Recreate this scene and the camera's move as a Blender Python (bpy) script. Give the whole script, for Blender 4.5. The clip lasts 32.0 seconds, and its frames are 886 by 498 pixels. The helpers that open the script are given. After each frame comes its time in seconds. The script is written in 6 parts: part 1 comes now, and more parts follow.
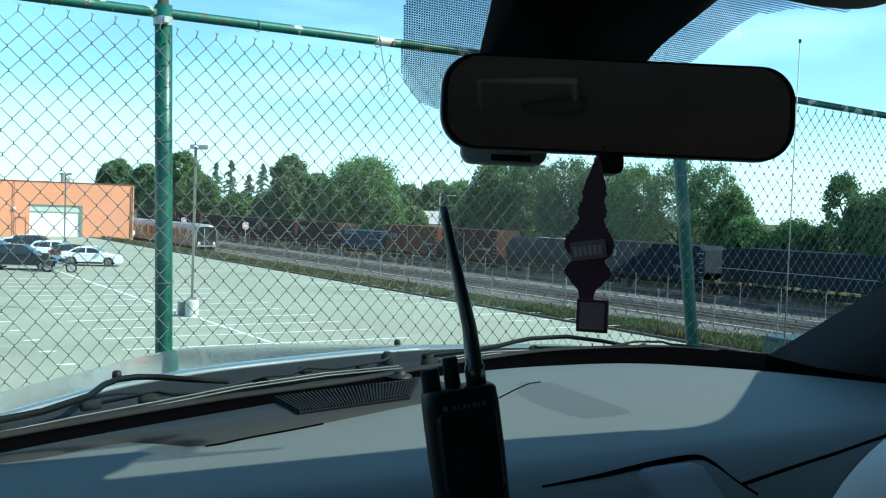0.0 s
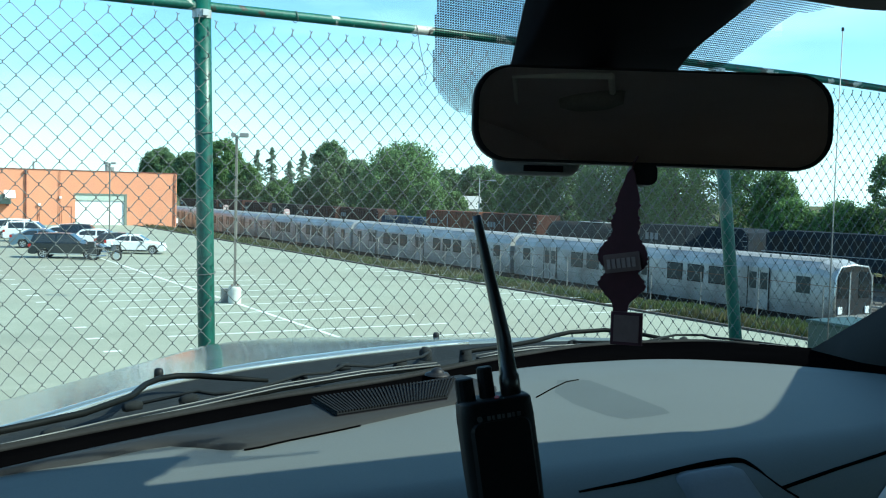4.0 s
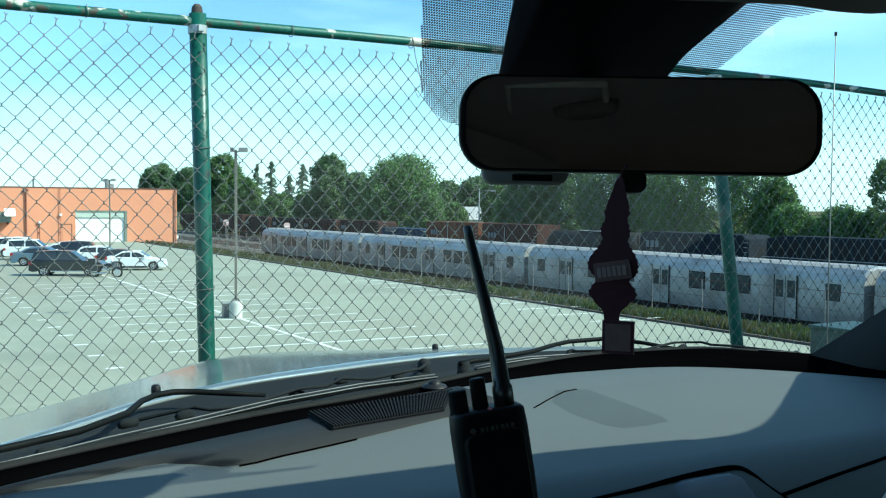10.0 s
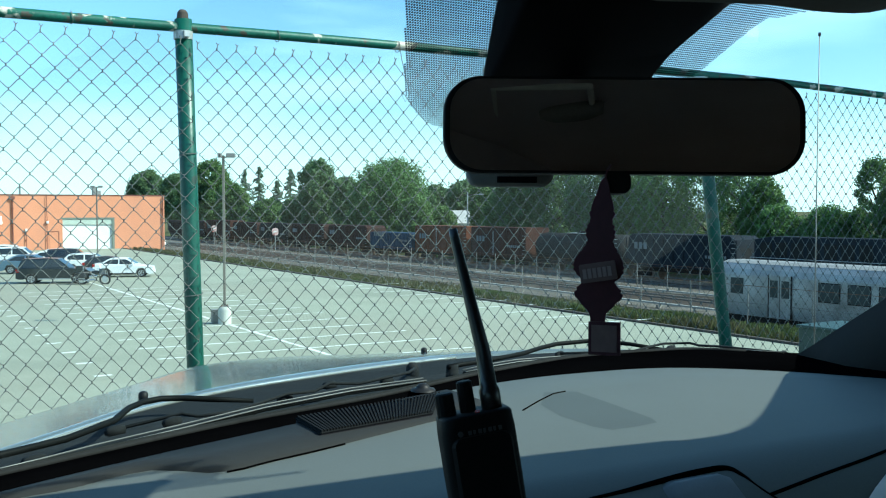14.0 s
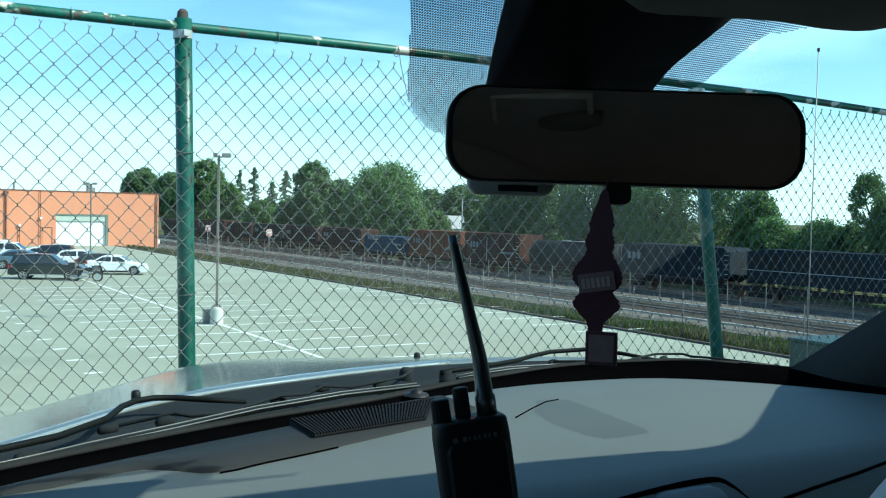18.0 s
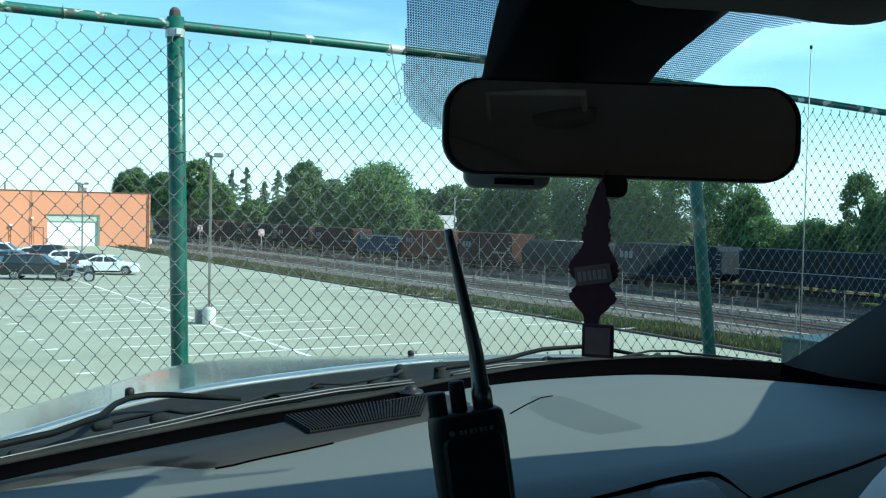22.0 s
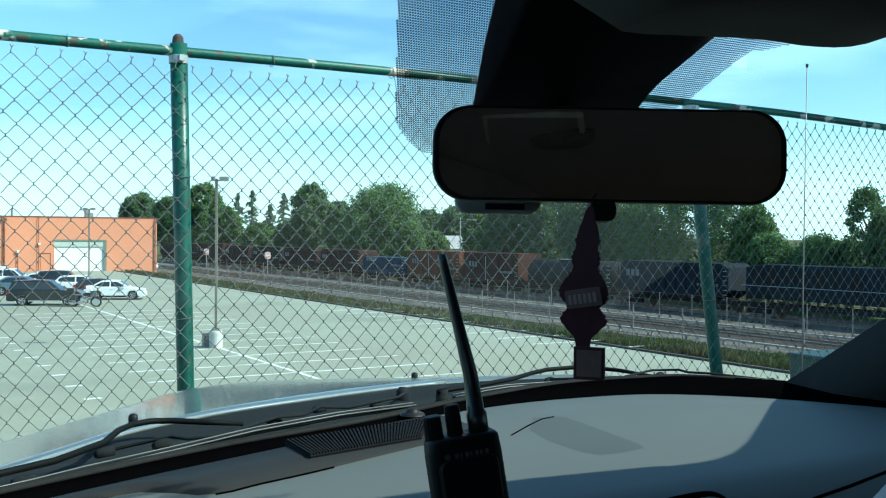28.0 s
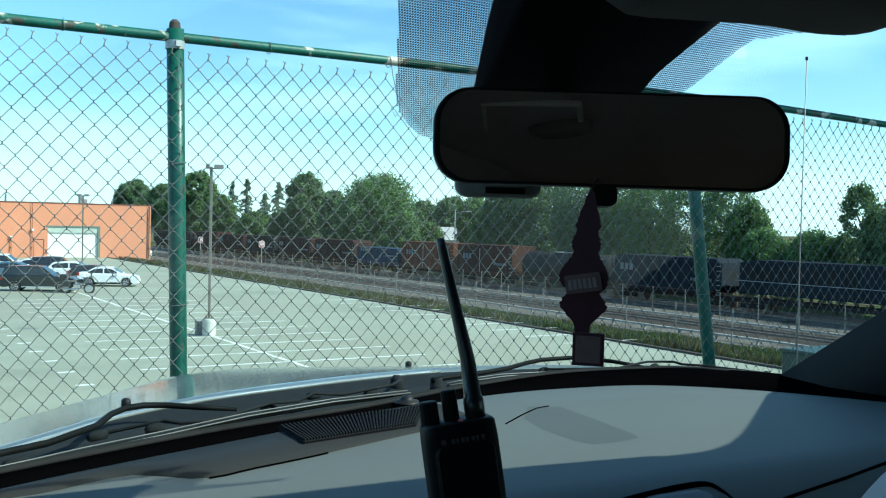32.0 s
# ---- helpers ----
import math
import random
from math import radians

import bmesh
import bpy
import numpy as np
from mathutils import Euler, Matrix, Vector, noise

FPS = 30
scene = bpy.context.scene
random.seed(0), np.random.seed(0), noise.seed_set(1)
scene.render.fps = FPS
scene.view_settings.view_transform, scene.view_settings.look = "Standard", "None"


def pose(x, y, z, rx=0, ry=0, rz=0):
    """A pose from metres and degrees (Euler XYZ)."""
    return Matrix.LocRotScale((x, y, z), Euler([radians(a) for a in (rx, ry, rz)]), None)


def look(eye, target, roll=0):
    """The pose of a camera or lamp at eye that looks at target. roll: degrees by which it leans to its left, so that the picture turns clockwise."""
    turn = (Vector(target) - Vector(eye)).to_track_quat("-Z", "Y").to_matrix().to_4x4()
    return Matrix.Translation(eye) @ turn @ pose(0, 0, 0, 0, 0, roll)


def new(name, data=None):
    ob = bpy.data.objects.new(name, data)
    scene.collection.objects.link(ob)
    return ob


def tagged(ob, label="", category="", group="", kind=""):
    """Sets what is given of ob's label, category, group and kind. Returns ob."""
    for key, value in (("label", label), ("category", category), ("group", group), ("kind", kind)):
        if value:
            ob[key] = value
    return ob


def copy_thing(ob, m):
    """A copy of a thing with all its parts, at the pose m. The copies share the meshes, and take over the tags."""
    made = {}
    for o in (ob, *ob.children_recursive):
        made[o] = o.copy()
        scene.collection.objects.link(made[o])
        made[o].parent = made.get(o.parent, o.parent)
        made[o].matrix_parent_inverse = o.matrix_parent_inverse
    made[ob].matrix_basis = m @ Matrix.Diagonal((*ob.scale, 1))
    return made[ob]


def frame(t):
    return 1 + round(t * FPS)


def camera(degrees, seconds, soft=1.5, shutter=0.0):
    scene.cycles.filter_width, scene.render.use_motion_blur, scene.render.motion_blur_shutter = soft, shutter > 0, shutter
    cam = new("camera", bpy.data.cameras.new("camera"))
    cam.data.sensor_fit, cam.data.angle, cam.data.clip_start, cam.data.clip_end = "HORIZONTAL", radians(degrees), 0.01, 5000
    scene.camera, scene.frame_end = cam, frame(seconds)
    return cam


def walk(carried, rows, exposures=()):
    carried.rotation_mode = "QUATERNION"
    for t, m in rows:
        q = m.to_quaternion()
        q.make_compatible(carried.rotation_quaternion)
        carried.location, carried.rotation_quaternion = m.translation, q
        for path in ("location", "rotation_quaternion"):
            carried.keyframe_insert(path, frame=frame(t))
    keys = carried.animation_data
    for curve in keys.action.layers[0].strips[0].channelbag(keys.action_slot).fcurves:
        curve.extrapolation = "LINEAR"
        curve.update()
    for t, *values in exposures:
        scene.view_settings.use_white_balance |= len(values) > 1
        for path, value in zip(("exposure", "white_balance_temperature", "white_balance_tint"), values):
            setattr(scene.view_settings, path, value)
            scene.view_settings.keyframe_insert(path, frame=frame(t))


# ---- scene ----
cam = camera(47.5, 32.0, soft=1.15)
PATH = [
    (0, (-0.0070, -0.0144, 4.6852), (0.835, 49.944, 2.839), 1.98),
    (0.5, (-0.0025, -0.0066, 4.6955), (0.649, 49.949, 2.684), 1.31),
    (1, (0.0071, -0.0113, 4.7048), (0.465, 49.939, 2.527), 0.17),
    (1.5, (0.0063, -0.0070, 4.7047), (0.269, 49.938, 2.381), -0.01),
    (2, (0.0054, -0.0068, 4.7048), (0.130, 49.931, 2.223), 0.45),
    (2.5, (0.0026, -0.0092, 4.7035), (0.020, 49.926, 2.150), 0.95),
    (3, (0.0021, -0.0078, 4.7034), (-0.142, 49.923, 2.070), 1.33),
    (3.5, (-0.0031, -0.0125, 4.7028), (-0.610, 49.912, 2.019), 1.50),
    (5.5, (0.0004, -0.0077, 4.7033), (-2.126, 49.893, 2.385), 0.70),
    (6, (-0.0001, -0.0086, 4.7021), (-2.113, 49.895, 2.428), 0.57),
    (6.5, (0.0020, -0.0059, 4.7028), (-2.042, 49.901, 2.440), 0.45),
    (7, (0.0018, -0.0085, 4.7030), (-1.923, 49.903, 2.446), 0.41),
    (7.5, (0.0023, -0.0071, 4.7026), (-1.809, 49.912, 2.518), 0.26),
    (8, (0.0030, -0.0076, 4.7030), (-1.662, 49.918, 2.544), 0.30),
    (8.5, (0.0031, -0.0064, 4.7019), (-1.510, 49.923, 2.518), 0.34),
    (9, (0.0020, -0.0095, 4.7015), (-1.399, 49.922, 2.499), 0.51),
    (9.5, (0.0032, -0.0072, 4.7018), (-1.279, 49.931, 2.572), 0.56),
    (10, (0.0046, -0.0076, 4.7028), (-1.171, 49.935, 2.610), 0.46),
    (10.5, (0.0039, -0.0086, 4.7019), (-1.051, 49.939, 2.668), 0.46),
    (11, (0.0043, -0.0074, 4.7013), (-0.908, 49.944, 2.694), 0.41),
    (11.5, (0.0053, -0.0056, 4.7016), (-0.825, 49.948, 2.712), 0.39),
    (12, (0.0057, -0.0072, 4.7022), (-0.713, 49.947, 2.695), 0.32),
    (12.5, (0.0050, -0.0058, 4.7003), (-0.586, 49.950, 2.678), 0.34),
    (13, (0.0055, -0.0048, 4.7005), (-0.577, 49.950, 2.652), 0.18),
    (13.5, (0.0062, -0.0057, 4.7017), (-0.592, 49.952, 2.725), 0.02),
    (14, (0.0068, -0.0063, 4.7021), (-0.616, 49.954, 2.800), -0.07),
    (14.5, (0.0081, -0.0063, 4.7027), (-0.634, 49.958, 2.913), -0.17),
    (16.5, (-0.0005, -0.0099, 4.7028), (-0.607, 49.963, 3.169), 1.38),
    (17, (0.0004, -0.0083, 4.7027), (-0.537, 49.963, 3.105), 1.70),
    (17.5, (0.0010, -0.0099, 4.7030), (-0.404, 49.961, 3.033), 1.63),
    (18, (0.0029, -0.0092, 4.7032), (-0.309, 49.963, 3.052), 1.27),
    (18.5, (0.0036, -0.0099, 4.7034), (-0.166, 49.966, 3.167), 0.86),
    (19, (0.0047, -0.0078, 4.7028), (-0.110, 49.972, 3.285), 0.48),
    (19.5, (0.0041, -0.0081, 4.7018), (0.011, 49.975, 3.383), 0.54),
    (20, (0.0030, -0.0075, 4.7004), (0.054, 49.975, 3.387), 0.66),
    (20.5, (0.0018, -0.0066, 4.6989), (0.145, 49.974, 3.328), 0.86),
    (21, (0.0009, -0.0087, 4.6984), (0.137, 49.970, 3.231), 1.12),
    (21.5, (0.0002, -0.0102, 4.6981), (0.132, 49.965, 3.129), 1.27),
    (22, (0.0004, -0.0098, 4.6989), (0.061, 49.963, 3.043), 1.22),
    (22.5, (0.0012, -0.0088, 4.6990), (0.001, 49.963, 3.024), 1.09),
    (23, (0.0028, -0.0072, 4.6998), (-0.001, 49.967, 3.080), 0.79),
    (23.5, (0.0093, -0.0086, 4.7049), (0.008, 49.966, 3.106), -0.05),
    (24, (0.0140, -0.0074, 4.7075), (0.038, 49.973, 3.300), -0.88),
    (24.5, (0.0155, -0.0045, 4.7022), (-0.004, 49.978, 3.367), -1.04),
    (25, (0.0090, -0.0136, 4.7012), (-0.103, 49.971, 3.450), -0.22),
    (25.5, (0.0091, -0.0105, 4.7004), (-0.180, 49.975, 3.521), 0.16),
    (27.5, (0.0095, -0.0098, 4.7004), (-0.276, 49.984, 3.958), 0.41),
    (28, (0.0095, -0.0177, 4.7025), (-0.249, 49.977, 4.052), 0.43),
    (28.5, (0.0072, -0.0101, 4.6986), (-0.179, 49.986, 4.096), 0.92),
    (29, (0.0076, -0.0091, 4.6981), (-0.130, 49.986, 4.022), 1.10),
    (29.5, (0.0075, -0.0100, 4.6980), (-0.057, 49.984, 3.930), 1.08),
    (30, (0.0078, -0.0112, 4.6980), (-0.037, 49.982, 3.859), 1.02),
    (30.5, (0.0072, -0.0116, 4.6978), (0.008, 49.980, 3.769), 1.18),
    (31, (0.0066, -0.0123, 4.6970), (-0.014, 49.978, 3.705), 1.16),
    (31.5, (0.0067, -0.0117, 4.6976), (0.016, 49.978, 3.676), 1.21),
    (32, (0.0064, -0.0122, 4.6972), (0.037, 49.976, 3.622), 1.22),
]
walk(cam, [(t, look(eye, target, roll)) for t, eye, target, roll in PATH],
     exposures=[(t, e, 5900, -8) for t, e in ((0, 0.91), (3, 1.0), (8, 0.87), (12, 0.83), (20, 0.85), (25, 0.85), (29, 0.75), (32, 0.77))])

# ---- light ----
SUN_AZ, SUN_EL = radians(99.2), radians(40)
world = bpy.data.worlds.new("world")
scene.world = world
world.use_nodes = True
wn, wl = world.node_tree.nodes, world.node_tree.links
sky = wn.new("ShaderNodeTexSky")
sky.sky_type, sky.sun_disc = "NISHITA", False
sky.sun_elevation, sky.sun_rotation = SUN_EL, SUN_AZ
sky.air_density, sky.dust_density, sky.ozone_density = 1.0, 0.5, 1.5
wn["Background"].inputs["Strength"].default_value = 0.13
tint, cloud, gap, put, where, shape = (wn.new(k) for k in ("ShaderNodeMix", "ShaderNodeTexNoise", "ShaderNodeMapRange", "ShaderNodeMix", "ShaderNodeTexCoord", "ShaderNodeMapping"))
tint.data_type, tint.blend_type, tint.inputs["Factor"].default_value = "RGBA", "MULTIPLY", 1.0
tint.inputs["B"].default_value = (0.79, 0.98, 1.13, 1)
wl.new(sky.outputs["Color"], tint.inputs["A"])
shape.inputs["Scale"].default_value = (1.6, 1.6, 9.0)
wl.new(where.outputs["Generated"], shape.inputs["Vector"])
wl.new(shape.outputs["Vector"], cloud.inputs["Vector"])
cloud.inputs["Scale"].default_value, cloud.inputs["Detail"].default_value = 1.3, 7
gap.inputs["From Min"].default_value, gap.inputs["From Max"].default_value, gap.inputs["To Max"].default_value = 0.50, 0.78, 0.55
wl.new(cloud.outputs["Fac"], gap.inputs["Value"])
put.data_type = "RGBA"
put.inputs["B"].default_value = (7.3, 9.8, 11.0, 1)
wl.new(gap.outputs[0], put.inputs["Factor"])
wl.new(tint.outputs["Result"], put.inputs["A"])
haze, low, split = wn.new("ShaderNodeMix"), wn.new("ShaderNodeMapRange"), wn.new("ShaderNodeSeparateXYZ")
haze.data_type, low.interpolation_type = "RGBA", "SMOOTHSTEP"
haze.inputs["B"].default_value = (7.2, 9.4, 10.4, 1)
wl.new(where.outputs["Generated"], split.inputs["Vector"])
wl.new(split.outputs["Z"], low.inputs["Value"])
low.inputs["From Min"].default_value, low.inputs["From Max"].default_value = 0.12, 0.0
low.inputs["To Min"].default_value, low.inputs["To Max"].default_value = 0.0, 0.5
wl.new(low.outputs[0], haze.inputs["Factor"])
wl.new(put.outputs["Result"], haze.inputs["A"])
wl.new(haze.outputs["Result"], wn["Background"].inputs["Color"])
sun = new("sun", bpy.data.lights.new("sun", "SUN"))
sun.data.energy, sun.data.angle, sun.data.color = 5.0, radians(0.5), (1.0, 0.95, 0.86)
SUN_DIR = Vector((math.sin(SUN_AZ) * math.cos(SUN_EL), math.cos(SUN_AZ) * math.cos(SUN_EL), math.sin(SUN_EL)))
sun.matrix_world = look(tuple(SUN_DIR * 60 + Vector((0, 0, 5))), (0, 0, 5))


# ---- materials ----
def material(name, color, rough=0.6, metal=0.0, var=0.15, scale=6.0, fine=60.0, bump=0.1, spec=0.5, coat=0.0, alpha=1.0, island=0.0):
    """A surface with variation of colour at two scales and a fine relief."""
    m = bpy.data.materials.new(name)
    m.use_nodes = True
    n, l = m.node_tree.nodes, m.node_tree.links
    b = n["Principled BSDF"]
    b.inputs["Roughness"].default_value, b.inputs["Metallic"].default_value = rough, metal
    b.inputs["Specular IOR Level"].default_value, b.inputs["Coat Weight"].default_value = spec, coat
    b.inputs["Coat Roughness"].default_value, b.inputs["Alpha"].default_value = 0.05, alpha
    geo = n.new("ShaderNodeNewGeometry")
    big, small = n.new("ShaderNodeTexNoise"), n.new("ShaderNodeTexNoise")
    big.inputs["Scale"].default_value, small.inputs["Scale"].default_value = scale, fine
    big.inputs["Detail"].default_value, small.inputs["Detail"].default_value = 4, 3
    tex = n.new("ShaderNodeTexCoord")
    l.new(tex.outputs["Object"], big.inputs["Vector"])
    l.new(tex.outputs["Object"], small.inputs["Vector"])
    add = n.new("ShaderNodeMath")
    add.operation = "ADD"
    l.new(big.outputs["Fac"], add.inputs[0])
    l.new(small.outputs["Fac"], add.inputs[1])
    last = add
    if island:
        isl = n.new("ShaderNodeMath")
        isl.operation, isl.inputs[1].default_value = "MULTIPLY_ADD", island
        l.new(geo.outputs["Random Per Island"], isl.inputs[0])
        l.new(add.outputs[0], isl.inputs[2])
        last = isl
    ramp = n.new("ShaderNodeMapRange")
    ramp.inputs["From Min"].default_value, ramp.inputs["From Max"].default_value = 0.6, 1.4 + island
    ramp.inputs["To Min"].default_value, ramp.inputs["To Max"].default_value = 1 - var, 1 + var
    l.new(last.outputs[0], ramp.inputs["Value"])
    hue = n.new("ShaderNodeHueSaturation")
    hue.inputs["Color"].default_value = (*color, 1)
    l.new(ramp.outputs[0], hue.inputs["Value"])
    l.new(hue.outputs["Color"], b.inputs["Base Color"])
    if bump:
        bp = n.new("ShaderNodeBump")
        bp.inputs["Strength"].default_value, bp.inputs["Distance"].default_value = bump, 0.3 / fine
        l.new(small.outputs["Fac"], bp.inputs["Height"])
        l.new(bp.outputs["Normal"], b.inputs["Normal"])
    return m


def patched(m, color, scale, low, high, rough=None):
    """Lays a second colour over a material in uneven patches (stains, worn paint)."""
    n, l = m.node_tree.nodes, m.node_tree.links
    b = n["Principled BSDF"]
    tex, no, ra, mix = (n.new(k) for k in ("ShaderNodeTexCoord", "ShaderNodeTexNoise", "ShaderNodeMapRange", "ShaderNodeMix"))
    no.inputs["Scale"].default_value, no.inputs["Detail"].default_value = scale, 6
    l.new(tex.outputs["Object"], no.inputs["Vector"])
    ra.inputs["From Min"].default_value, ra.inputs["From Max"].default_value = low, high
    l.new(no.outputs["Fac"], ra.inputs["Value"])
    mix.data_type = "RGBA"
    l.new(ra.outputs[0], mix.inputs["Factor"])
    l.new(b.inputs["Base Color"].links[0].from_socket, mix.inputs["A"])
    mix.inputs["B"].default_value = (*color, 1)
    l.new(mix.outputs["Result"], b.inputs["Base Color"])
    return m


def leaf_material(name, color, var=0.5):
    m = material(name, color, 0.6, var=var, scale=0.35, fine=3, bump=0, spec=0.25, island=0.9)
    n, l = m.node_tree.nodes, m.node_tree.links
    tr, mix = n.new("ShaderNodeBsdfTranslucent"), n.new("ShaderNodeMixShader")
    l.new(n["Principled BSDF"].inputs["Base Color"].links[0].from_socket, tr.inputs["Color"])
    mix.inputs[0].default_value = 0.35
    l.new(n["Principled BSDF"].outputs[0], mix.inputs[1])
    l.new(tr.outputs[0], mix.inputs[2])
    l.new(mix.outputs[0], n["Material Output"].inputs["Surface"])
    return m


def glass_material(name, tint, base=0.04, gloss=1.0):
    """Thin clear glass: lets light through with a tint, and mirrors by Fresnel."""
    m = bpy.data.materials.new(name)
    m.use_nodes = True
    n, l = m.node_tree.nodes, m.node_tree.links
    n.remove(n["Principled BSDF"])
    tr, gl, mix, fr, mul = (n.new(k) for k in ("ShaderNodeBsdfTransparent", "ShaderNodeBsdfGlossy", "ShaderNodeMixShader", "ShaderNodeFresnel", "ShaderNodeMath"))
    tr.inputs["Color"].default_value = (*tint, 1)
    gl.inputs["Roughness"].default_value = 0.01
    fr.inputs["IOR"].default_value = 1.45
    mul.operation, mul.inputs[1].default_value = "MULTIPLY", gloss
    l.new(fr.outputs[0], mul.inputs[0])
    l.new(mul.outputs[0], mix.inputs[0])
    l.new(tr.outputs[0], mix.inputs[1])
    l.new(gl.outputs[0], mix.inputs[2])
    l.new(mix.outputs[0], n["Material Output"].inputs["Surface"])
    return m


ASPHALT = patched(patched(material("lot_asphalt", (0.278, 0.290, 0.220), 0.9, var=0.14, scale=0.25, fine=14, bump=0.3), (0.205, 0.215, 0.162), 0.12, 0.5, 0.75), (0.325, 0.335, 0.258), 0.8, 0.55, 0.8)
ASPHALT = patched(patched(ASPHALT, (0.262, 0.252, 0.190), 0.045, 0.46, 0.66), (0.15, 0.155, 0.12), 1.1, 0.68, 0.74)
PAVING = material("terrace_asphalt", (0.09, 0.09, 0.088), 0.9, var=0.2, scale=0.6, fine=30, bump=0.3)
EARTH = patched(material("soil_and_dry_grass", (0.12, 0.10, 0.062), 0.95, var=0.35, scale=0.5, fine=9, bump=0.4, spec=0.03), (0.07, 0.10, 0.035), 0.35, 0.45, 0.6)
BALLAST = patched(material("ballast", (0.14, 0.128, 0.112), 0.95, var=0.4, scale=1.2, fine=12, bump=0.8, spec=0.03), (0.055, 0.046, 0.038), 0.5, 0.5, 0.7)
BROWN_BALLAST = patched(material("dark_brown_ballast", (0.060, 0.050, 0.043), 0.95, var=0.4, scale=1.2, fine=12, bump=0.8, spec=0.03), (0.10, 0.09, 0.078), 0.6, 0.55, 0.75)
LINE = patched(material("road_paint", (0.72, 0.74, 0.68), 0.8, var=0.12, scale=3, fine=30), (0.32, 0.34, 0.27), 1.6, 0.55, 0.70)
CONCRETE = material("concrete", (0.34, 0.33, 0.30), 0.85, var=0.2, scale=1.5, fine=25, bump=0.25)
WHITE_CONCRETE = material("painted_concrete", (0.50, 0.50, 0.45), 0.8, var=0.15, scale=3, fine=30, bump=0.2)
GALV = material("galvanised_steel", (0.45, 0.46, 0.45), 0.5, 0.6, var=0.2, scale=8, fine=80)
WIRE = material("green_fence_wire", (0.15, 0.152, 0.138), 0.6, 0.0, var=0.4, scale=5, fine=60, spec=0.15)
POST = patched(material("green_post_paint", (0.008, 0.080, 0.054), 0.42, var=0.3, scale=8, fine=60, bump=0.15), (0.035, 0.06, 0.045), 14, 0.62, 0.68)
RAIL_PAINT = patched(material("worn_green_paint", (0.01, 0.10, 0.065), 0.45, var=0.35, scale=9, fine=60, bump=0.2), (0.50, 0.46, 0.38), 11, 0.575, 0.61)
RAIL_PAINT = patched(RAIL_PAINT, (0.06, 0.05, 0.035), 16, 0.60, 0.64)
RUST = material("rusty_steel", (0.16, 0.075, 0.04), 0.85, 0.2, var=0.4, scale=8, fine=60, bump=0.3)
STEEL = material("rail_steel", (0.24, 0.20, 0.17), 0.6, 0.3, var=0.3, scale=3, fine=40)
TIMBER = material("dark_timber", (0.07, 0.055, 0.045), 0.9, var=0.35, scale=3, fine=30, bump=0.3)
ORANGE = patched(material("orange_wall_paint", (0.64, 0.262, 0.145), 0.85, var=0.07, scale=0.35, fine=12, bump=0.15), (0.57, 0.245, 0.15), 0.25, 0.5, 0.75)
DOOR_WHITE = material("white_metal_door", (0.78, 0.80, 0.76), 0.55, var=0.06, scale=1, fine=12)
DOOR_FRAME = material("green_grey_steel", (0.16, 0.19, 0.15), 0.6, var=0.15, scale=2, fine=20)
PIPE = material("dark_red_pipe", (0.17, 0.06, 0.04), 0.7, var=0.2, scale=3, fine=30)
TAR = material("roofing_felt", (0.12, 0.12, 0.115), 0.9, var=0.2, scale=1, fine=10)
BARK = material("bark", (0.075, 0.06, 0.045), 0.95, var=0.35, scale=2, fine=14, bump=0.6)
LEAF_DARK = leaf_material("dark_leaves", (0.110, 0.172, 0.074))
LEAF_MID = leaf_material("green_leaves", (0.112, 0.182, 0.060))
LEAF_BRIGHT = leaf_material("light_green_leaves", (0.118, 0.205, 0.066))
NEEDLE = leaf_material("conifer_needles", (0.105, 0.150, 0.095))
BRUSH = leaf_material("dry_brush", (0.105, 0.098, 0.046))
WEED = leaf_material("olive_weeds", (0.075, 0.098, 0.032))
RUBBER = material("tyre_rubber", (0.02, 0.02, 0.02), 0.85, var=0.2, scale=6, fine=60)
ALLOY = material("alloy_rim", (0.55, 0.55, 0.54), 0.35, 0.8, var=0.1, scale=6, fine=60)
DARK_GLASS = material("dark_glass", (0.015, 0.018, 0.02), 0.05, var=0.1, spec=0.8, bump=0)
LAMP_RED = material("red_lamp_plastic", (0.35, 0.02, 0.015), 0.2, var=0.1)
LAMP_CLEAR = material("clear_lamp_plastic", (0.65, 0.66, 0.66), 0.15, var=0.1)
RADIO_BLACK = material("worn_black_radio_plastic", (0.0045, 0.0045, 0.005), 0.6, var=0.3, scale=30, fine=250, bump=0.12, spec=0.14)
RADIO_PRINT = material("faded_grey_print", (0.055, 0.055, 0.055), 0.7, var=0.2, scale=40, fine=200, bump=0)
ANTENNA = material("worn_black_rubber", (0.008, 0.008, 0.009), 0.32, var=0.2, scale=20, fine=200, bump=0.03, spec=0.6)
BLACK_PLASTIC = material("black_plastic", (0.009, 0.009, 0.010), 0.55, var=0.3, scale=20, fine=200, bump=0.15, spec=0.25)
TRIM_BLACK = material("satin_black_trim", (0.008, 0.008, 0.009), 0.5, var=0.3, scale=20, fine=200, bump=0.05)
PAINTS = {k: material(k + "_car_paint", c, 0.3, mt, var=0.05, scale=2, fine=200, bump=0, coat=0.5) for k, c, mt in (
    ("white", (0.78, 0.79, 0.78), 0), ("black", (0.006, 0.010, 0.012), 0.0), ("blue", (0.13, 0.20, 0.26), 0.5), ("teal", (0.05, 0.10, 0.12), 0.4),
    ("silver", (0.45, 0.47, 0.48), 0.6), ("charcoal", (0.03, 0.032, 0.036), 0.3))}
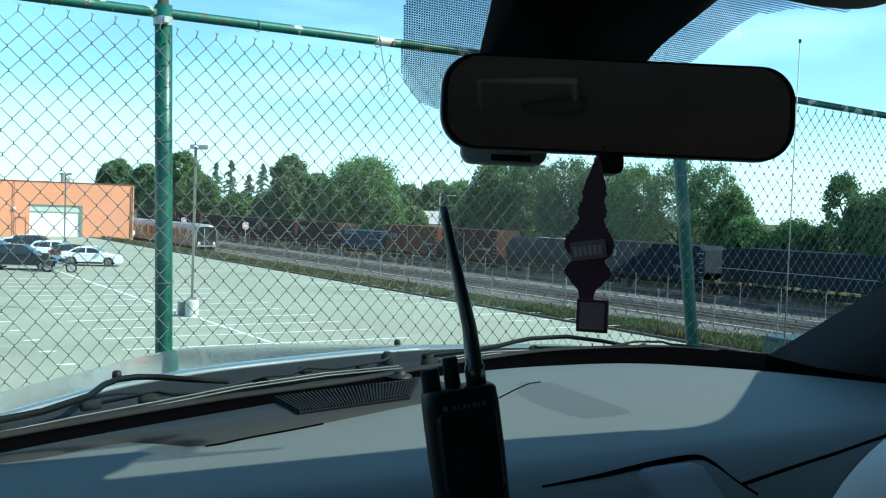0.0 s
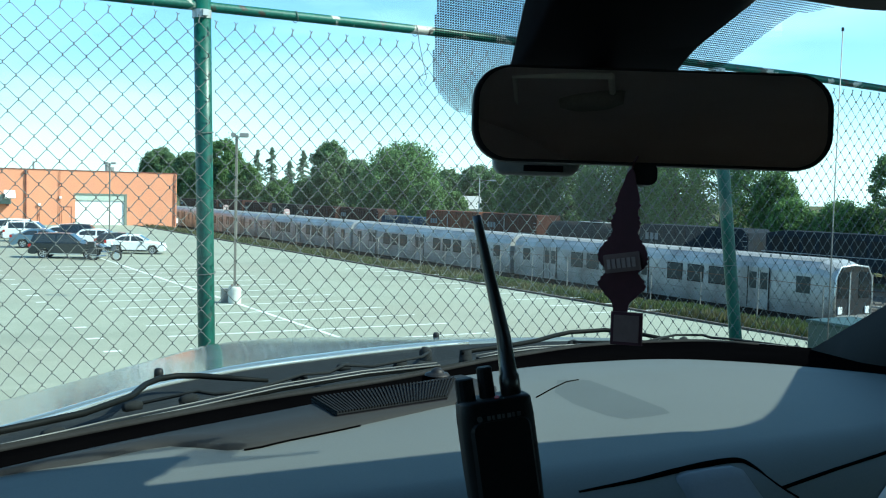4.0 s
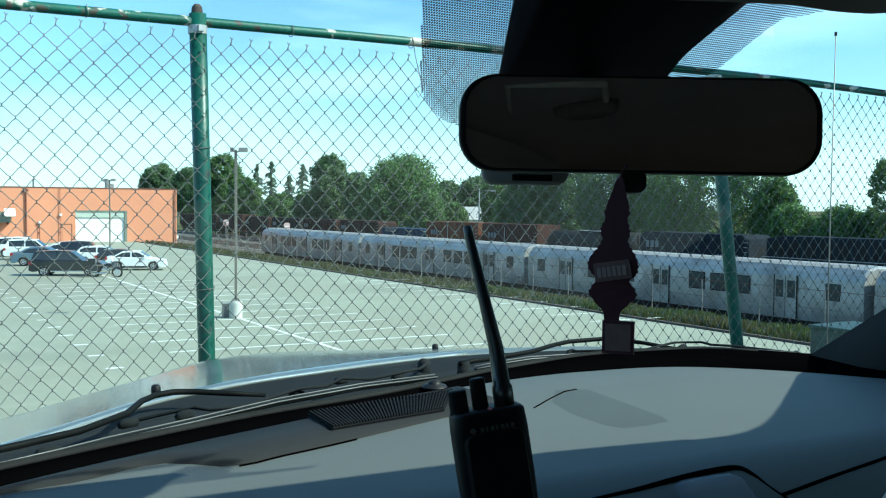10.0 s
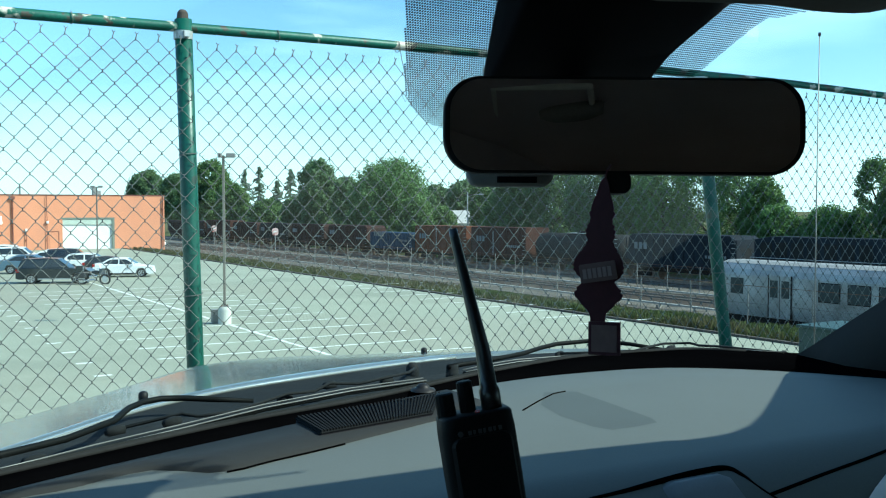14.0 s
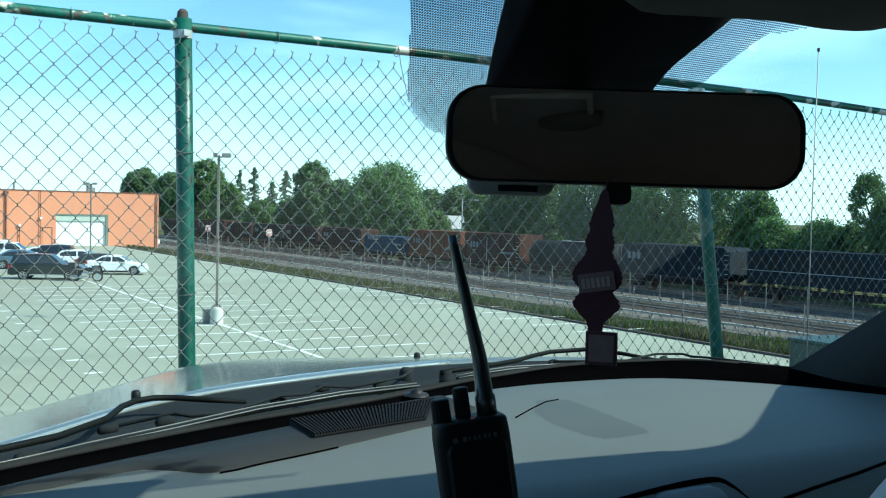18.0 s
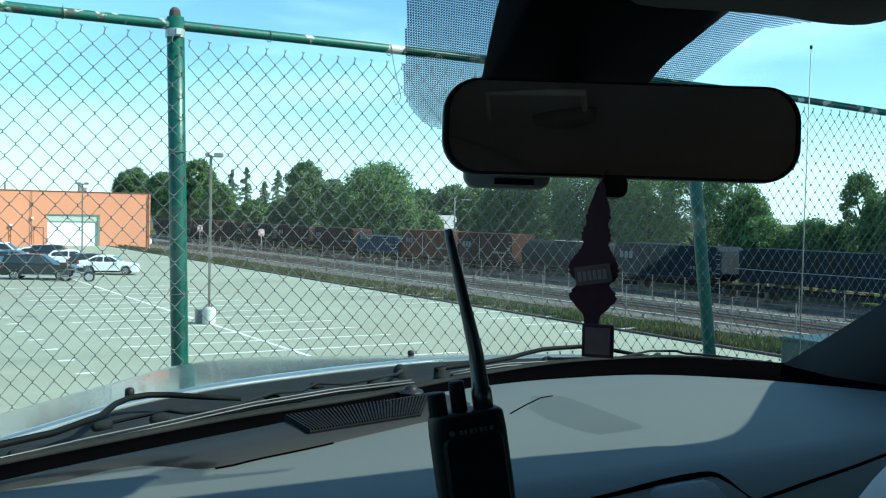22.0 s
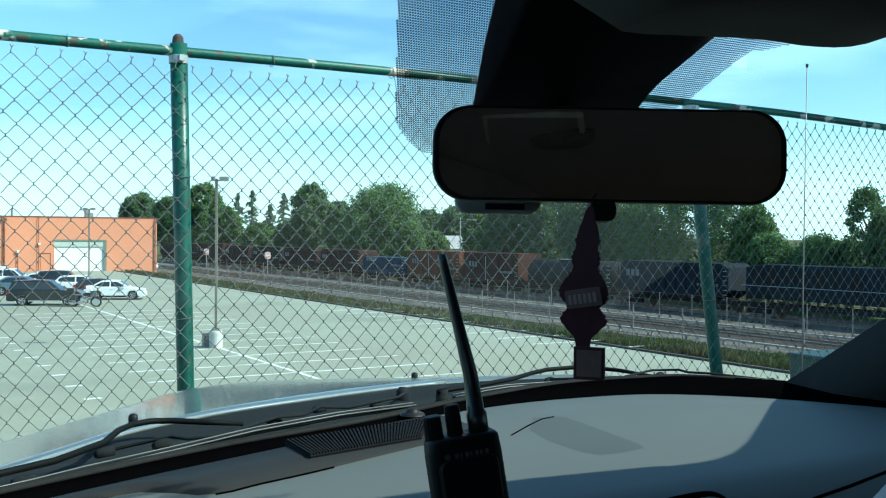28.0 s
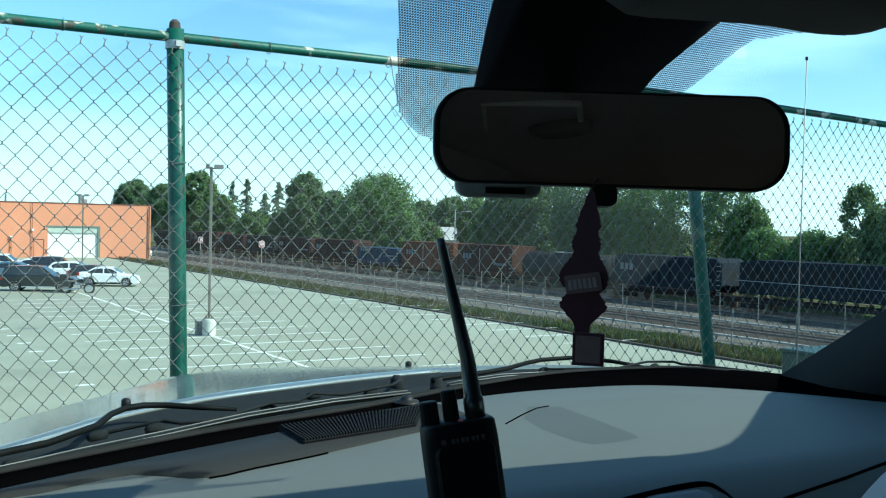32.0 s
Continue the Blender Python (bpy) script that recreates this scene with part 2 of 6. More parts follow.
DASH = material("grey_dash_vinyl", (0.084, 0.094, 0.088), 0.6, var=0.08, scale=5, fine=420, bump=0.12, spec=0.2)
# darker dash vinyl for the shadow painted on the dash
DASH_SHADOW = material("dash_shadow_vinyl", (0.060, 0.068, 0.064), 0.6, var=0.10, scale=7, fine=420, bump=0.12, spec=0.2)
LIP_GLINT = material("lip_glint_metal", (0.55, 0.58, 0.55), 0.16, 0.7, var=0.05)
SEAL = material("matt_black_rubber", (0.0012, 0.0012, 0.0014), 1.0, var=0.2, scale=20, fine=200, bump=0, spec=0.0)
DASH_PANEL = material("dark_grey_dash_panel", (0.017, 0.0185, 0.019), 0.75, var=0.10, scale=4, fine=420, bump=0.22, spec=0.12)
PILLAR = material("grey_pillar_trim", (0.026, 0.026, 0.026), 0.9, var=0.08, scale=6, fine=300, bump=0.15, spec=0.08)
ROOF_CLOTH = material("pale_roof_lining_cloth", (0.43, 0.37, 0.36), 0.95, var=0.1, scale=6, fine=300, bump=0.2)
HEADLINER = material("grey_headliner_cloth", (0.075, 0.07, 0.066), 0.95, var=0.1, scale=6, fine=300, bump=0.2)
SEAT = material("dark_seat_cloth", (0.17, 0.155, 0.14), 0.95, var=0.2, scale=6, fine=200, bump=0.3)
HOOD_PAINT = patched(material("grey_green_hood_paint", (0.150, 0.175, 0.165), 0.38, 0.35, var=0.06, scale=3, fine=300, bump=0.0, coat=1.0, spec=0.5), (0.17, 0.19, 0.18), 2.5, 0.5, 0.75)
HOOD_PAINT.node_tree.nodes["Principled BSDF"].inputs["Coat Roughness"].default_value = 0.09
WINDSHIELD = glass_material("windshield_glass", (0.90, 0.955, 0.94), gloss=0.13)
SIDE_GLASS = glass_material("side_glass", (0.50, 0.53, 0.52), gloss=0.5)
REAR_GLASS = glass_material("tinted_rear_glass", (0.30, 0.31, 0.29), gloss=0.3)
FRIT = material("black_ceramic_print", (0.006, 0.006, 0.010), 0.8, var=0.1, bump=0, spec=0.15)
MIRROR = material("mirror_glass", (0.62, 0.63, 0.62), 0.015, 1.0, var=0.02, bump=0)
MAROON = material("maroon_card", (0.05, 0.008, 0.02), 0.7, var=0.2, scale=30, fine=200, bump=0.1)
TAG = material("faded_card_print", (0.16, 0.10, 0.10), 0.7, var=0.2, scale=30, fine=200, bump=0.1)
CARD_PALE = material("pale_print", (0.32, 0.24, 0.25), 0.7, var=0.15, scale=40, fine=200, bump=0)
CHROME = material("chrome", (0.75, 0.75, 0.75), 0.12, 1.0, var=0.05)
VENT = material("dull_black_slats", (0.009, 0.010, 0.011), 0.95, var=0.2, scale=20, fine=200, bump=0.1, spec=0.05)
COWL = material("weathered_black_plastic", (0.014, 0.016, 0.017), 0.85, var=0.3, scale=10, fine=120, bump=0.2, spec=0.12)
ARM = material("black_wiper_paint", (0.006, 0.007, 0.007), 0.6, var=0.3, scale=10, fine=120, bump=0.1, spec=0.08)
MOULD = material("dull_grey_moulding", (0.014, 0.015, 0.015), 0.8, var=0.3, scale=10, fine=120, spec=0.1)
BLADE = material("grey_wiper_metal", (0.13, 0.13, 0.125), 0.5, 0.4, var=0.2, scale=20, fine=200)
GREEN_BOX = material("green_cabinet_paint", (0.018, 0.042, 0.034), 0.5, var=0.15, scale=2, fine=30)
ALU = patched(patched(material("brushed_train_skin", (0.40, 0.395, 0.385), 0.46, 0.45, var=0.10, scale=0.6, fine=18, bump=0.05, spec=0.3), (0.20, 0.185, 0.175), 0.5, 0.45, 0.75), (0.16, 0.14, 0.13), 1.7, 0.6, 0.8)
ALU_ROOF = material("train_roof", (0.24, 0.235, 0.23), 0.7, 0.1, var=0.15, scale=0.6, fine=14)
TRAIN_GLASS = material("train_glass", (0.022, 0.036, 0.040), 0.3, var=0.3, scale=0.8, fine=8, spec=0.4, bump=0)
UNDER = material("train_underframe", (0.024, 0.023, 0.022), 0.9, var=0.3, scale=2, fine=20, spec=0.1)
FREIGHT = {k: patched(material(k + "_freight_paint", c, 0.85, var=0.3, scale=0.5, fine=6, bump=0.2, spec=0.08), r, 0.8, 0.52, 0.72) for k, c, r in (
    ("brown", (0.042, 0.022, 0.019), (0.03, 0.022, 0.020)), ("blue", (0.026, 0.050, 0.090), (0.035, 0.04, 0.05)), ("orange", (0.125, 0.048, 0.028), (0.065, 0.034, 0.028)),
    ("slate", (0.020, 0.025, 0.033), (0.022, 0.022, 0.022)), ("dark", (0.025, 0.025, 0.026), (0.045, 0.033, 0.028)), ("rust", (0.06, 0.028, 0.022), (0.038, 0.024, 0.021)))}
PALE_PAINT = material("pale_freight_lettering", (0.13, 0.145, 0.16), 0.7, var=0.2, scale=2, fine=20)
SIDING = material("white_house_siding", (0.66, 0.66, 0.64), 0.7, var=0.08, scale=1, fine=12)
SHINGLE = material("roof_shingles", (0.34, 0.33, 0.32), 0.9, var=0.2, scale=1, fine=10)
POLE = material("brown_grey_pole_paint", (0.19, 0.17, 0.14), 0.6, 0.1, var=0.15, scale=5, fine=40)
LAMP_HEAD = material("lamp_housing", (0.28, 0.27, 0.25), 0.5, 0.4, var=0.1, scale=5, fine=40)


# ---- mesh helpers ----
class Geo:
    """Vertices and faces of one mesh, gathered piece by piece."""

    def __init__(self):
        self.v, self.f = [], []

    def add(self, verts, faces):
        k = len(self.v)
        self.v += [tuple(p) for p in verts]
        self.f += [tuple(k + i for i in face) for face in faces]
        return self

    def box(self, x0, y0, z0, x1, y1, z1, m=None):
        p = [Vector((x, y, z)) for z in (z0, z1) for x, y in ((x0, y0), (x1, y0), (x1, y1), (x0, y1))]
        if m is not None:
            p = [m @ q for q in p]
        return self.add(p, [(3, 2, 1, 0), (4, 5, 6, 7), (0, 1, 5, 4), (1, 2, 6, 5), (2, 3, 7, 6), (3, 0, 4, 7)])

    def tube(self, pts, r, seg=8, caps=True):
        """A round bar along points; r is one radius or one for each point."""
        pts = [Vector(p) for p in pts]
        rr = [r] * len(pts) if isinstance(r, (int, float)) else list(r)
        k, up = len(self.v), None
        for i, p in enumerate(pts):
            d = (pts[min(i + 1, len(pts) - 1)] - pts[max(i - 1, 0)]).normalized()
            if up is None:
                up = d.orthogonal().normalized()
            up = (up - d * up.dot(d)).normalized()
            side = d.cross(up)
            for j in range(seg):
                a = 2 * math.pi * j / seg
                self.v.append(tuple(p + (up * math.cos(a) + side * math.sin(a)) * rr[i]))
        for i in range(len(pts) - 1):
            for j in range(seg):
                a, b = k + i * seg + j, k + i * seg + (j + 1) % seg
                self.f.append((a, b, b + seg, a + seg))
        if caps:
            self.f.append(tuple(k + j for j in reversed(range(seg))))
            self.f.append(tuple(k + (len(pts) - 1) * seg + j for j in range(seg)))
        return self

    def loft(self, rows, closed=False, caps=False):
        """Sheets through rows of points of equal number; closed joins each row's ends."""
        k, n = len(self.v), len(rows[0])
        for row in rows:
            self.v += [tuple(p) for p in row]
        for i in range(len(rows) - 1):
            for j in range(n if closed else n - 1):
                a, b = k + i * n + j, k + i * n + (j + 1) % n
                self.f.append((a, b, b + n, a + n))
        if caps:
            self.f.append(tuple(k + j for j in reversed(range(n))))
            self.f.append(tuple(k + (len(rows) - 1) * n + j for j in range(n)))
        return self

    def prism(self, outline, y0, y1, m=None):
        """An outline of (x, z) drawn out from y0 to y1."""
        rows = [[Vector((x, y, z)) for x, z in outline] for y in (y0, y1)]
        if m is not None:
            rows = [[m @ p for p in row] for row in rows]
        return self.loft(rows, True, True)


def mesh_of(name, geo, mat, bevel=0.0, smooth=False, seg=2):
    me = bpy.data.meshes.new(name)
    me.from_pydata(geo.v, [], geo.f)
    bm = bmesh.new()
    bm.from_mesh(me)
    bmesh.ops.recalc_face_normals(bm, faces=bm.faces[:])
    if bevel:
        sharp = [e for e in bm.edges if len(e.link_faces) == 2 and e.calc_face_angle(0) > 0.5]
        bmesh.ops.bevel(bm, geom=sharp, offset=bevel, segments=seg, affect="EDGES", profile=0.5, clamp_overlap=True)
    bm.to_mesh(me)
    bm.free()
    if smooth:
        for p in me.polygons:
            p.use_smooth = True
    me.materials.append(mat)
    return me


def part(name, geo, mat, parent, label="", bevel=0.0, smooth=False, seg=2):
    """One mesh object under a thing or a part."""
    ob = new(name, mesh_of(name, geo, mat, bevel, smooth, seg))
    ob.parent = parent
    return tagged(ob, label)


def thing(name, m, label, category, group="", kind=""):
    ob = new(name)
    ob.matrix_world = m
    return tagged(ob, label, category, group, kind)


def single(name, geo, mat, label, category="", kind="", m=None, bevel=0.0, smooth=False, group=""):
    ob = new(name, mesh_of(name, geo, mat, bevel, smooth))
    if m is not None:
        ob.matrix_world = m
    return tagged(ob, label, category, group, kind)


def curve(points):
    """A smooth function through (x, y) pairs."""
    xs, ys = zip(*points)
    sl = np.gradient(np.array(ys, float), np.array(xs, float))

    def at(x):
        i = int(np.clip(np.searchsorted(xs, x) - 1, 0, len(xs) - 2))
        h = xs[i + 1] - xs[i]
        t = (x - xs[i]) / h
        if t < 0 or t > 1:
            e = i if t < 0 else i + 1
            return float(ys[e] + sl[e] * (x - xs[e]))
        return float((2 * t**3 - 3 * t**2 + 1) * ys[i] + (t**3 - 2 * t**2 + t) * h * sl[i] + (3 * t**2 - 2 * t**3) * ys[i + 1] + (t**3 - t**2) * h * sl[i + 1])

    return at


def spread(a, b, n):
    return [a + (b - a) * i / (n - 1) for i in range(n)]


# ---- plan: the tracks run along u; n counts away from the lot ----
TRACK = pose(3.1, 70.7, 0, 0, 0, -59.4)


def rail_line(s, n, z):
    """The place s metres along the tracks and n metres beyond the train's near side."""
    return TRACK @ Vector((s, n, z))


GRID = pose(-9.6, 41.8, 0, 0, 0, 31)

# ground: one sheet, cut across the tracks
cross = [(-3000, -0.06), (-300, -0.06), (-60, -0.06), (-12, -0.06), (-10.6, -0.05), (-9, -0.22), (-6, -0.55), (-3, -0.95), (-1, -1.4), (15, -1.4), (18, -1.75), (30, -1.75), (36, -1.1), (200, -1.0), (3000, -1.0)]
alongs = [-3000, -500] + spread(-240, 160, 81) + [500, 3000]
g = Geo()
g.loft([[rail_line(s, n, z) for n, z in cross] for s in alongs])
single("ground", g, EARTH, "dry grass and bare soil ground", kind="structure")
lot_n = [-200] + spread(-150, -10.5, 30)
g = Geo()
g.loft([[rail_line(s, n + (0.15 * math.sin(s * 0.35) if n > -11 else 0), 0.0) for n in lot_n] for s in spread(-75, 75, 61)])
single("parking_lot", g, ASPHALT, "faded grey-green asphalt parking lot", kind="structure")
g = Geo()
for s0, s1 in zip(spread(-75, 75, 26)[:-1], spread(-75, 75, 26)[1:]):
    g.box(s0 + 0.02, -10.62, -0.15, s1 - 0.02, -10.45, 0.09, TRACK)
single("kerb", g, TIMBER, "low dark kerb along the lot edge", kind="structure", bevel=0.02)
g = Geo()
g.loft([[rail_line(s, n, z) for n, z in ((-1.6, -1.5), (-0.4, -1.34), (3.4, -1.34), (5, -1.37), (6.9, -1.345))] for s in spread(-300, 560, 173)])
single("ballast", g, BALLAST, "grey-brown track ballast", kind="structure")
# darker, browner strip of ballast under the far track
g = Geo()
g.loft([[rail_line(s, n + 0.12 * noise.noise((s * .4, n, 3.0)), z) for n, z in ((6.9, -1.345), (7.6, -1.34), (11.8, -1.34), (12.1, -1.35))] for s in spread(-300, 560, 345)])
single("brown_ballast", g, BROWN_BALLAST, "dark brown ballast under the far running track", kind="structure")
g = Geo()
g.loft([[rail_line(s, n, z) for n, z in ((12.1, -1.35), (14.5, -1.34), (16.6, -1.36), (17.8, -1.62))] for s in spread(-300, 560, 173)])
single("ballast", g, BALLAST, "grey-brown ballast bank beyond the tracks", kind="structure")
g = Geo()
g.loft([[rail_line(s, n, z) for n, z in ((19, -1.8), (20.4, -1.6), (27.5, -1.6), (29, -1.8))] for s in spread(-300, 200, 101)])
single("freight_ballast", g, BALLAST, "dark ballast under the freight tracks", kind="structure")
for n0 in (0.85, 2.29, 8.9, 10.34, 22.3, 23.74):
    z0 = -1.62 if n0 > 20 else -1.40
    g = Geo()
    outline = [(n0 - .07, z0), (n0 + .07, z0), (n0 + .07, z0 + .03), (n0 + .015, z0 + .05), (n0 + .015, z0 + .11), (n0 + .036, z0 + .12), (n0 + .036, z0 + .155), (n0 - .036, z0 + .155), (n0 - .036, z0 + .12), (n0 - .015, z0 + .11), (n0 - .015, z0 + .05), (n0 - .07, z0 + .03)]
    g.loft([[TRACK @ Vector((s, n, z)) for n, z in outline] for s in (-300, 560)], True, True)
    single("track_rail", g, STEEL, "worn steel running rail on ties", "rail", group="running rails")
for n0, z0 in ((4.0, -1.0), (12.4, -1.16)):
    g = Geo()
    g.box(-300, n0 - .1, z0 - .1, 560, n0 + .1, z0, TRACK)
    for s in range(-120, 120, 3):
        g.box(s, n0 - .06, -1.4, s + .1, n0 + .06, z0 - .095, TRACK)
    single("third_rail_cover", g, CONCRETE, "pale cover board over the third rail", "rail", group="third rails")

# ---- terrace, on which the car and the fence stand ----
DECK = 3.4
CAR = pose(0, 0, DECK, 0, 0, 30)
FENCE = pose(-1.117, 4.22, DECK, 0, 0, 30.8)
g = Geo()
g.box(-30, -40, -0.15, 34, 0.35, 0.0, FENCE)
single("terrace", g, PAVING, "dark asphalt terrace behind the fence", kind="structure")
g = Geo()
g.box(-30, 0.1, -DECK - 0.1, 34, 0.35, -0.154, FENCE)
single("retaining_wall", g, CONCRETE, "concrete retaining wall under the fence", kind="structure")

# chain-link fence
fence = thing("chain_link_fence", FENCE, "tall chain-link fence with worn green posts and rail", "fence")
TOP = 2.085


def fence_wobble(x, z):
    """How far the sagging mesh strays from a true grid, along the fence and out of it."""
    shear = (2.0 - z) * (0.018 + 0.085 * max(0.0, min(1.2, -x)))
    return shear + 0.010 * noise.noise((x * 1.3, z * 1.3, 2.0)), 0.012 * noise.noise((x * 0.9 + 7, z * 1.1, 5.0))


def link_wire(geo, k, x0, dw, dh, top, thin=0.0017):
    """Wire k of a panel: it zigzags between two columns of crossings."""
    xk = x0 + k * dw / 2
    rows = int((top - 0.04) / (dh / 2))
    bends = []
    for i in range(rows + 1):
        z = top - i * dh / 2
        right = (i + k) % 2
        a, b = fence_wobble(xk + right * dw / 2, z)
        bends.append(Vector((xk + right * dw / 2 + a, b + (0.003 if right else -0.003), z + 0.4 * b)))
    pts, radii = [], []
    for i, p in enumerate(bends):
        if i:
            pts.append(p.lerp(bends[i - 1], 0.16))
            radii.append(thin)
        pts += [p + Vector((0, 0, 0.0055)), p - Vector((0, 0, 0.0055))]
        radii += [thin + 0.0010, thin + 0.0010]
        if i < rows:
            pts.append(p.lerp(bends[i + 1], 0.16))
            radii.append(thin)
    geo.tube(pts, radii, 4, False)
    if k % 2 == 0:
        p = pts[0]
        geo.tube([(p[0], p[1], p[2]), (p[0] + 0.004, p[1], p[2] + 0.012), (p[0] - 0.004, p[1], p[2] + 0.022)], 0.0022, 4)
        geo.tube([(p[0], p[1], p[2] + 0.008), (p[0] + 0.010, p[1], p[2] + 0.020)], 0.002, 4)


g = Geo()
for k in range(73):
    link_wire(g, k, -3.286, 0.0905, 0.093, TOP - 0.08)
for k in range(20):
    link_wire(g, k, 0.043, 0.085, 0.090, TOP - 0.0965)
for k in range(214):
    link_wire(g, k, 0.893, 0.0825, 0.090, TOP - 0.0965, 0.0016)
part("chain_link_mesh", g, WIRE, fence, "dark green diamond wire mesh")
for x, lean, h in ((-3.05, 0.0, 2.13), (0.0, -0.025, 2.13), (2.944, -0.155, 2.05), (6.1, 0.02, 2.13), (9.15, 0, 2.13)):
    g = Geo()
    g.tube([(x + lean * (z - h), 0.05, z) for z in (-0.1, 0.7, 1.4, h - 0.02)], 0.0365, 20)
    p = part("post", g, POST, fence, "green painted steel post with worn paint", smooth=True)
    g = Geo()
    g.tube([(x - 0.002, 0.05, h - 0.03), (x - 0.002, 0.05, h + 0.008), (x - 0.002, 0.05, h + 0.02)], [0.026, 0.022, 0.012], 16)
    part("post_cap", g, TIMBER, p, "dark rusty cap")
    g = Geo()
    g.tube([(x, 0.05, TOP - 0.06), (x, 0.05, TOP - 0.025)], 0.0405, 20)
    g.box(x - 0.012, -0.012, TOP - 0.055, x + 0.012, 0.012, TOP - 0.03)
    part("clamp_band", g, GALV, p, "bare metal clamp band")
    for z in (0.35, 0.95, 1.55):
        g = Geo()
        g.tube([(x + 0.042 * math.cos(a) + lean * (z - h), 0.05 + 0.042 * math.sin(a), z + 0.004 * a) for a in spread(-3.0, 3.4, 14)], 0.002, 5)
        part("tie_wire", g, WIRE, p)
g = Geo()
pts = [(x, 0.05, TOP - 0.008 + 0.006 * math.sin(x * 1.1) - (0.05 * max(0, x - 3.6) ** 1.2 * 0.5)) for x in spread(-3.2, 9.7, 44)]
g.tube(pts, 0.0215, 14)
part("top_rail", g, RAIL_PAINT, fence, "green top rail with flaked paint", smooth=True)
for x0 in (1.02, -0.45, 2.2, 0.42):
    g = Geo()
    ring = [(x0 + 0.003 * math.sin(a * 2), 0.05 + 0.026 * math.cos(a), TOP - 0.008 + 0.026 * math.sin(a)) for a in spread(0, 9.0, 22)]
    tail = [] if x0 != 1.02 else [(x0 + 0.006, 0.02, TOP - 0.07), (x0 + 0.03, 0.015, TOP - 0.17), (x0 + 0.045, 0.01, TOP - 0.23), (x0 + 0.02, 0.012, TOP - 0.27), (x0 + 0.0, 0.015, TOP - 0.23), (x0 + 0.055, 0.012, TOP - 0.205)]
    g.tube(ring + tail, 0.0018, 5)
    part("tie_wire", g, WIRE, fence, "loose twisted tie wire" if x0 == 1.02 else "")

# ---- the car round the camera ----
car = thing("car", CAR, "parked grey-green car with dark grey cabin trim", "car")
FB = curve([(-.5, .53), (.1, .935), (.42, 1.07), (.7, 1.18), (.9, 1.204), (1.1, 1.15), (1.2, 1.045), (1.28, .91), (1.40, .66)])
FU = curve([(-.45, .70), (.11, 1.0), (.36, 1.108), (.53, 1.16), (.82, 1.278), (1.0, 1.325), (1.13, 1.318), (1.23, 1.29), (1.30, 1.21), (1.40, 1.05)])
HF = curve([(-.28, 1.35), (.21, 1.80), (.42, 2.0), (.62, 2.19), (.8, 2.243), (1.0, 2.215), (1.2, 2.15), (1.37, 1.98)])
DZ = 1.06


def dash_row(lat):
    """The dashboard's section from the windshield down to the knees."""
    b = FB(lat)
    f = min(b - 0.12, 0.74 - 0.5 * max(0.0, 0.2 - lat))
    row = [(lat, b, DZ - 0.004), (lat, b - 0.01, DZ)]
    row += [(lat, b - 0.01 + (f - b + 0.01) * q, DZ) for q in (0.25, 0.5, 0.75, 0.92)]
    row += [(lat, f - 0.10 * math.sin(a), DZ - 0.10 * (1 - math.cos(a))) for a in spread(0, 1.25, 12)]
    y1, z1 = row[-1][1], row[-1][2]
    row += [(lat, y1 - 0.03, z1 - 0.09), (lat, y1 - 0.02, z1 - 0.2), (lat, y1 + 0.05, z1 - 0.4)]
    return row


g = Geo()
g.loft([dash_row(lat) for lat in spread(-0.42, 1.36, 60)])
part("dashboard", g, DASH, car, "grey vinyl dashboard with rounded front edge", smooth=True)
g = Geo()
PL = curve([(-.35, .62), (.098, .899), (.143, .907), (.19, .930), (.222, .936), (.272, .897), (.33, .914), (.388, .933), (.46, .961), (.56, 1.0), (.64, 1.03), (.66, 1.06)])
rows = []
for lat in spread(-0.35, 0.66, 47):
    b = FB(lat) - 0.012
    rows.append([(lat, b, DZ - 0.003), (lat, b - 0.004, DZ + 0.004), (lat, (b + PL(lat)) / 2, DZ + 0.005), (lat, PL(lat) + 0.003, DZ + 0.004), (lat, PL(lat), DZ - 0.002)])
g.loft(rows)
part("defroster_panel", g, DASH_PANEL, car, "darker grain panel along the windshield", smooth=True)
g = Geo()
pts = [(lat, PL(lat) - 0.002, DZ + 0.001) for lat in spread(0.28, 0.42, 9)]
g.tube(pts, 0.0010, 6)
part("panel_seam", g, SEAL, car, "dark gap beside the panel")
g = Geo()
pts = [(.679, 1.0, DZ + 0.0005), (.73, 1.04, DZ + 0.0005), (.775, 1.072, DZ + 0.0005), (.80, 1.079, DZ + 0.0005)]
g.tube(pts, 0.0009, 6)
part("panel_seam", g, SEAL, car, "dark gap beside the panel")
# grey moulding on the black band
g = Geo()
for dy, r in ((-0.016, 0.003), (-0.004, 0.0022)):
    g.tube([(lat, FU(lat) + dy, DZ + 0.004) for lat in spread(-0.40, 1.28, 60)], r, 6)
part("windshield_moulding", g, MOULD, car, "thin grey moulding at the foot of the windshield", smooth=True)
SIDING_TRIM = material("pale_roof_trim", (0.6, 0.57, 0.52), 0.7, var=0.1)
# dome lamp and trim strips on the roof lining
part("dome_lamp", Geo().loft([[(.03 + r * .055 * math.cos(a), -.39 + r * .026 * math.sin(a), 1.568 - h) for a in spread(0, 5.98, 20)] for r, h in ((1.0, 0), (.95, .02), (.6, .026))], True, True), SEAT, car, "dark oval dome lamp", smooth=True)
for pts in ([(.11, -.258), (-.013, -.2), (-.12, -.44), (-.20, -.62)], [(.11, -.258), (.075, -.36)]):
    part("roof_strip", Geo().tube([(x, y, 1.560) for x, y in pts], 0.005, 6), SIDING_TRIM, car, "pale trim strip on the roof lining")
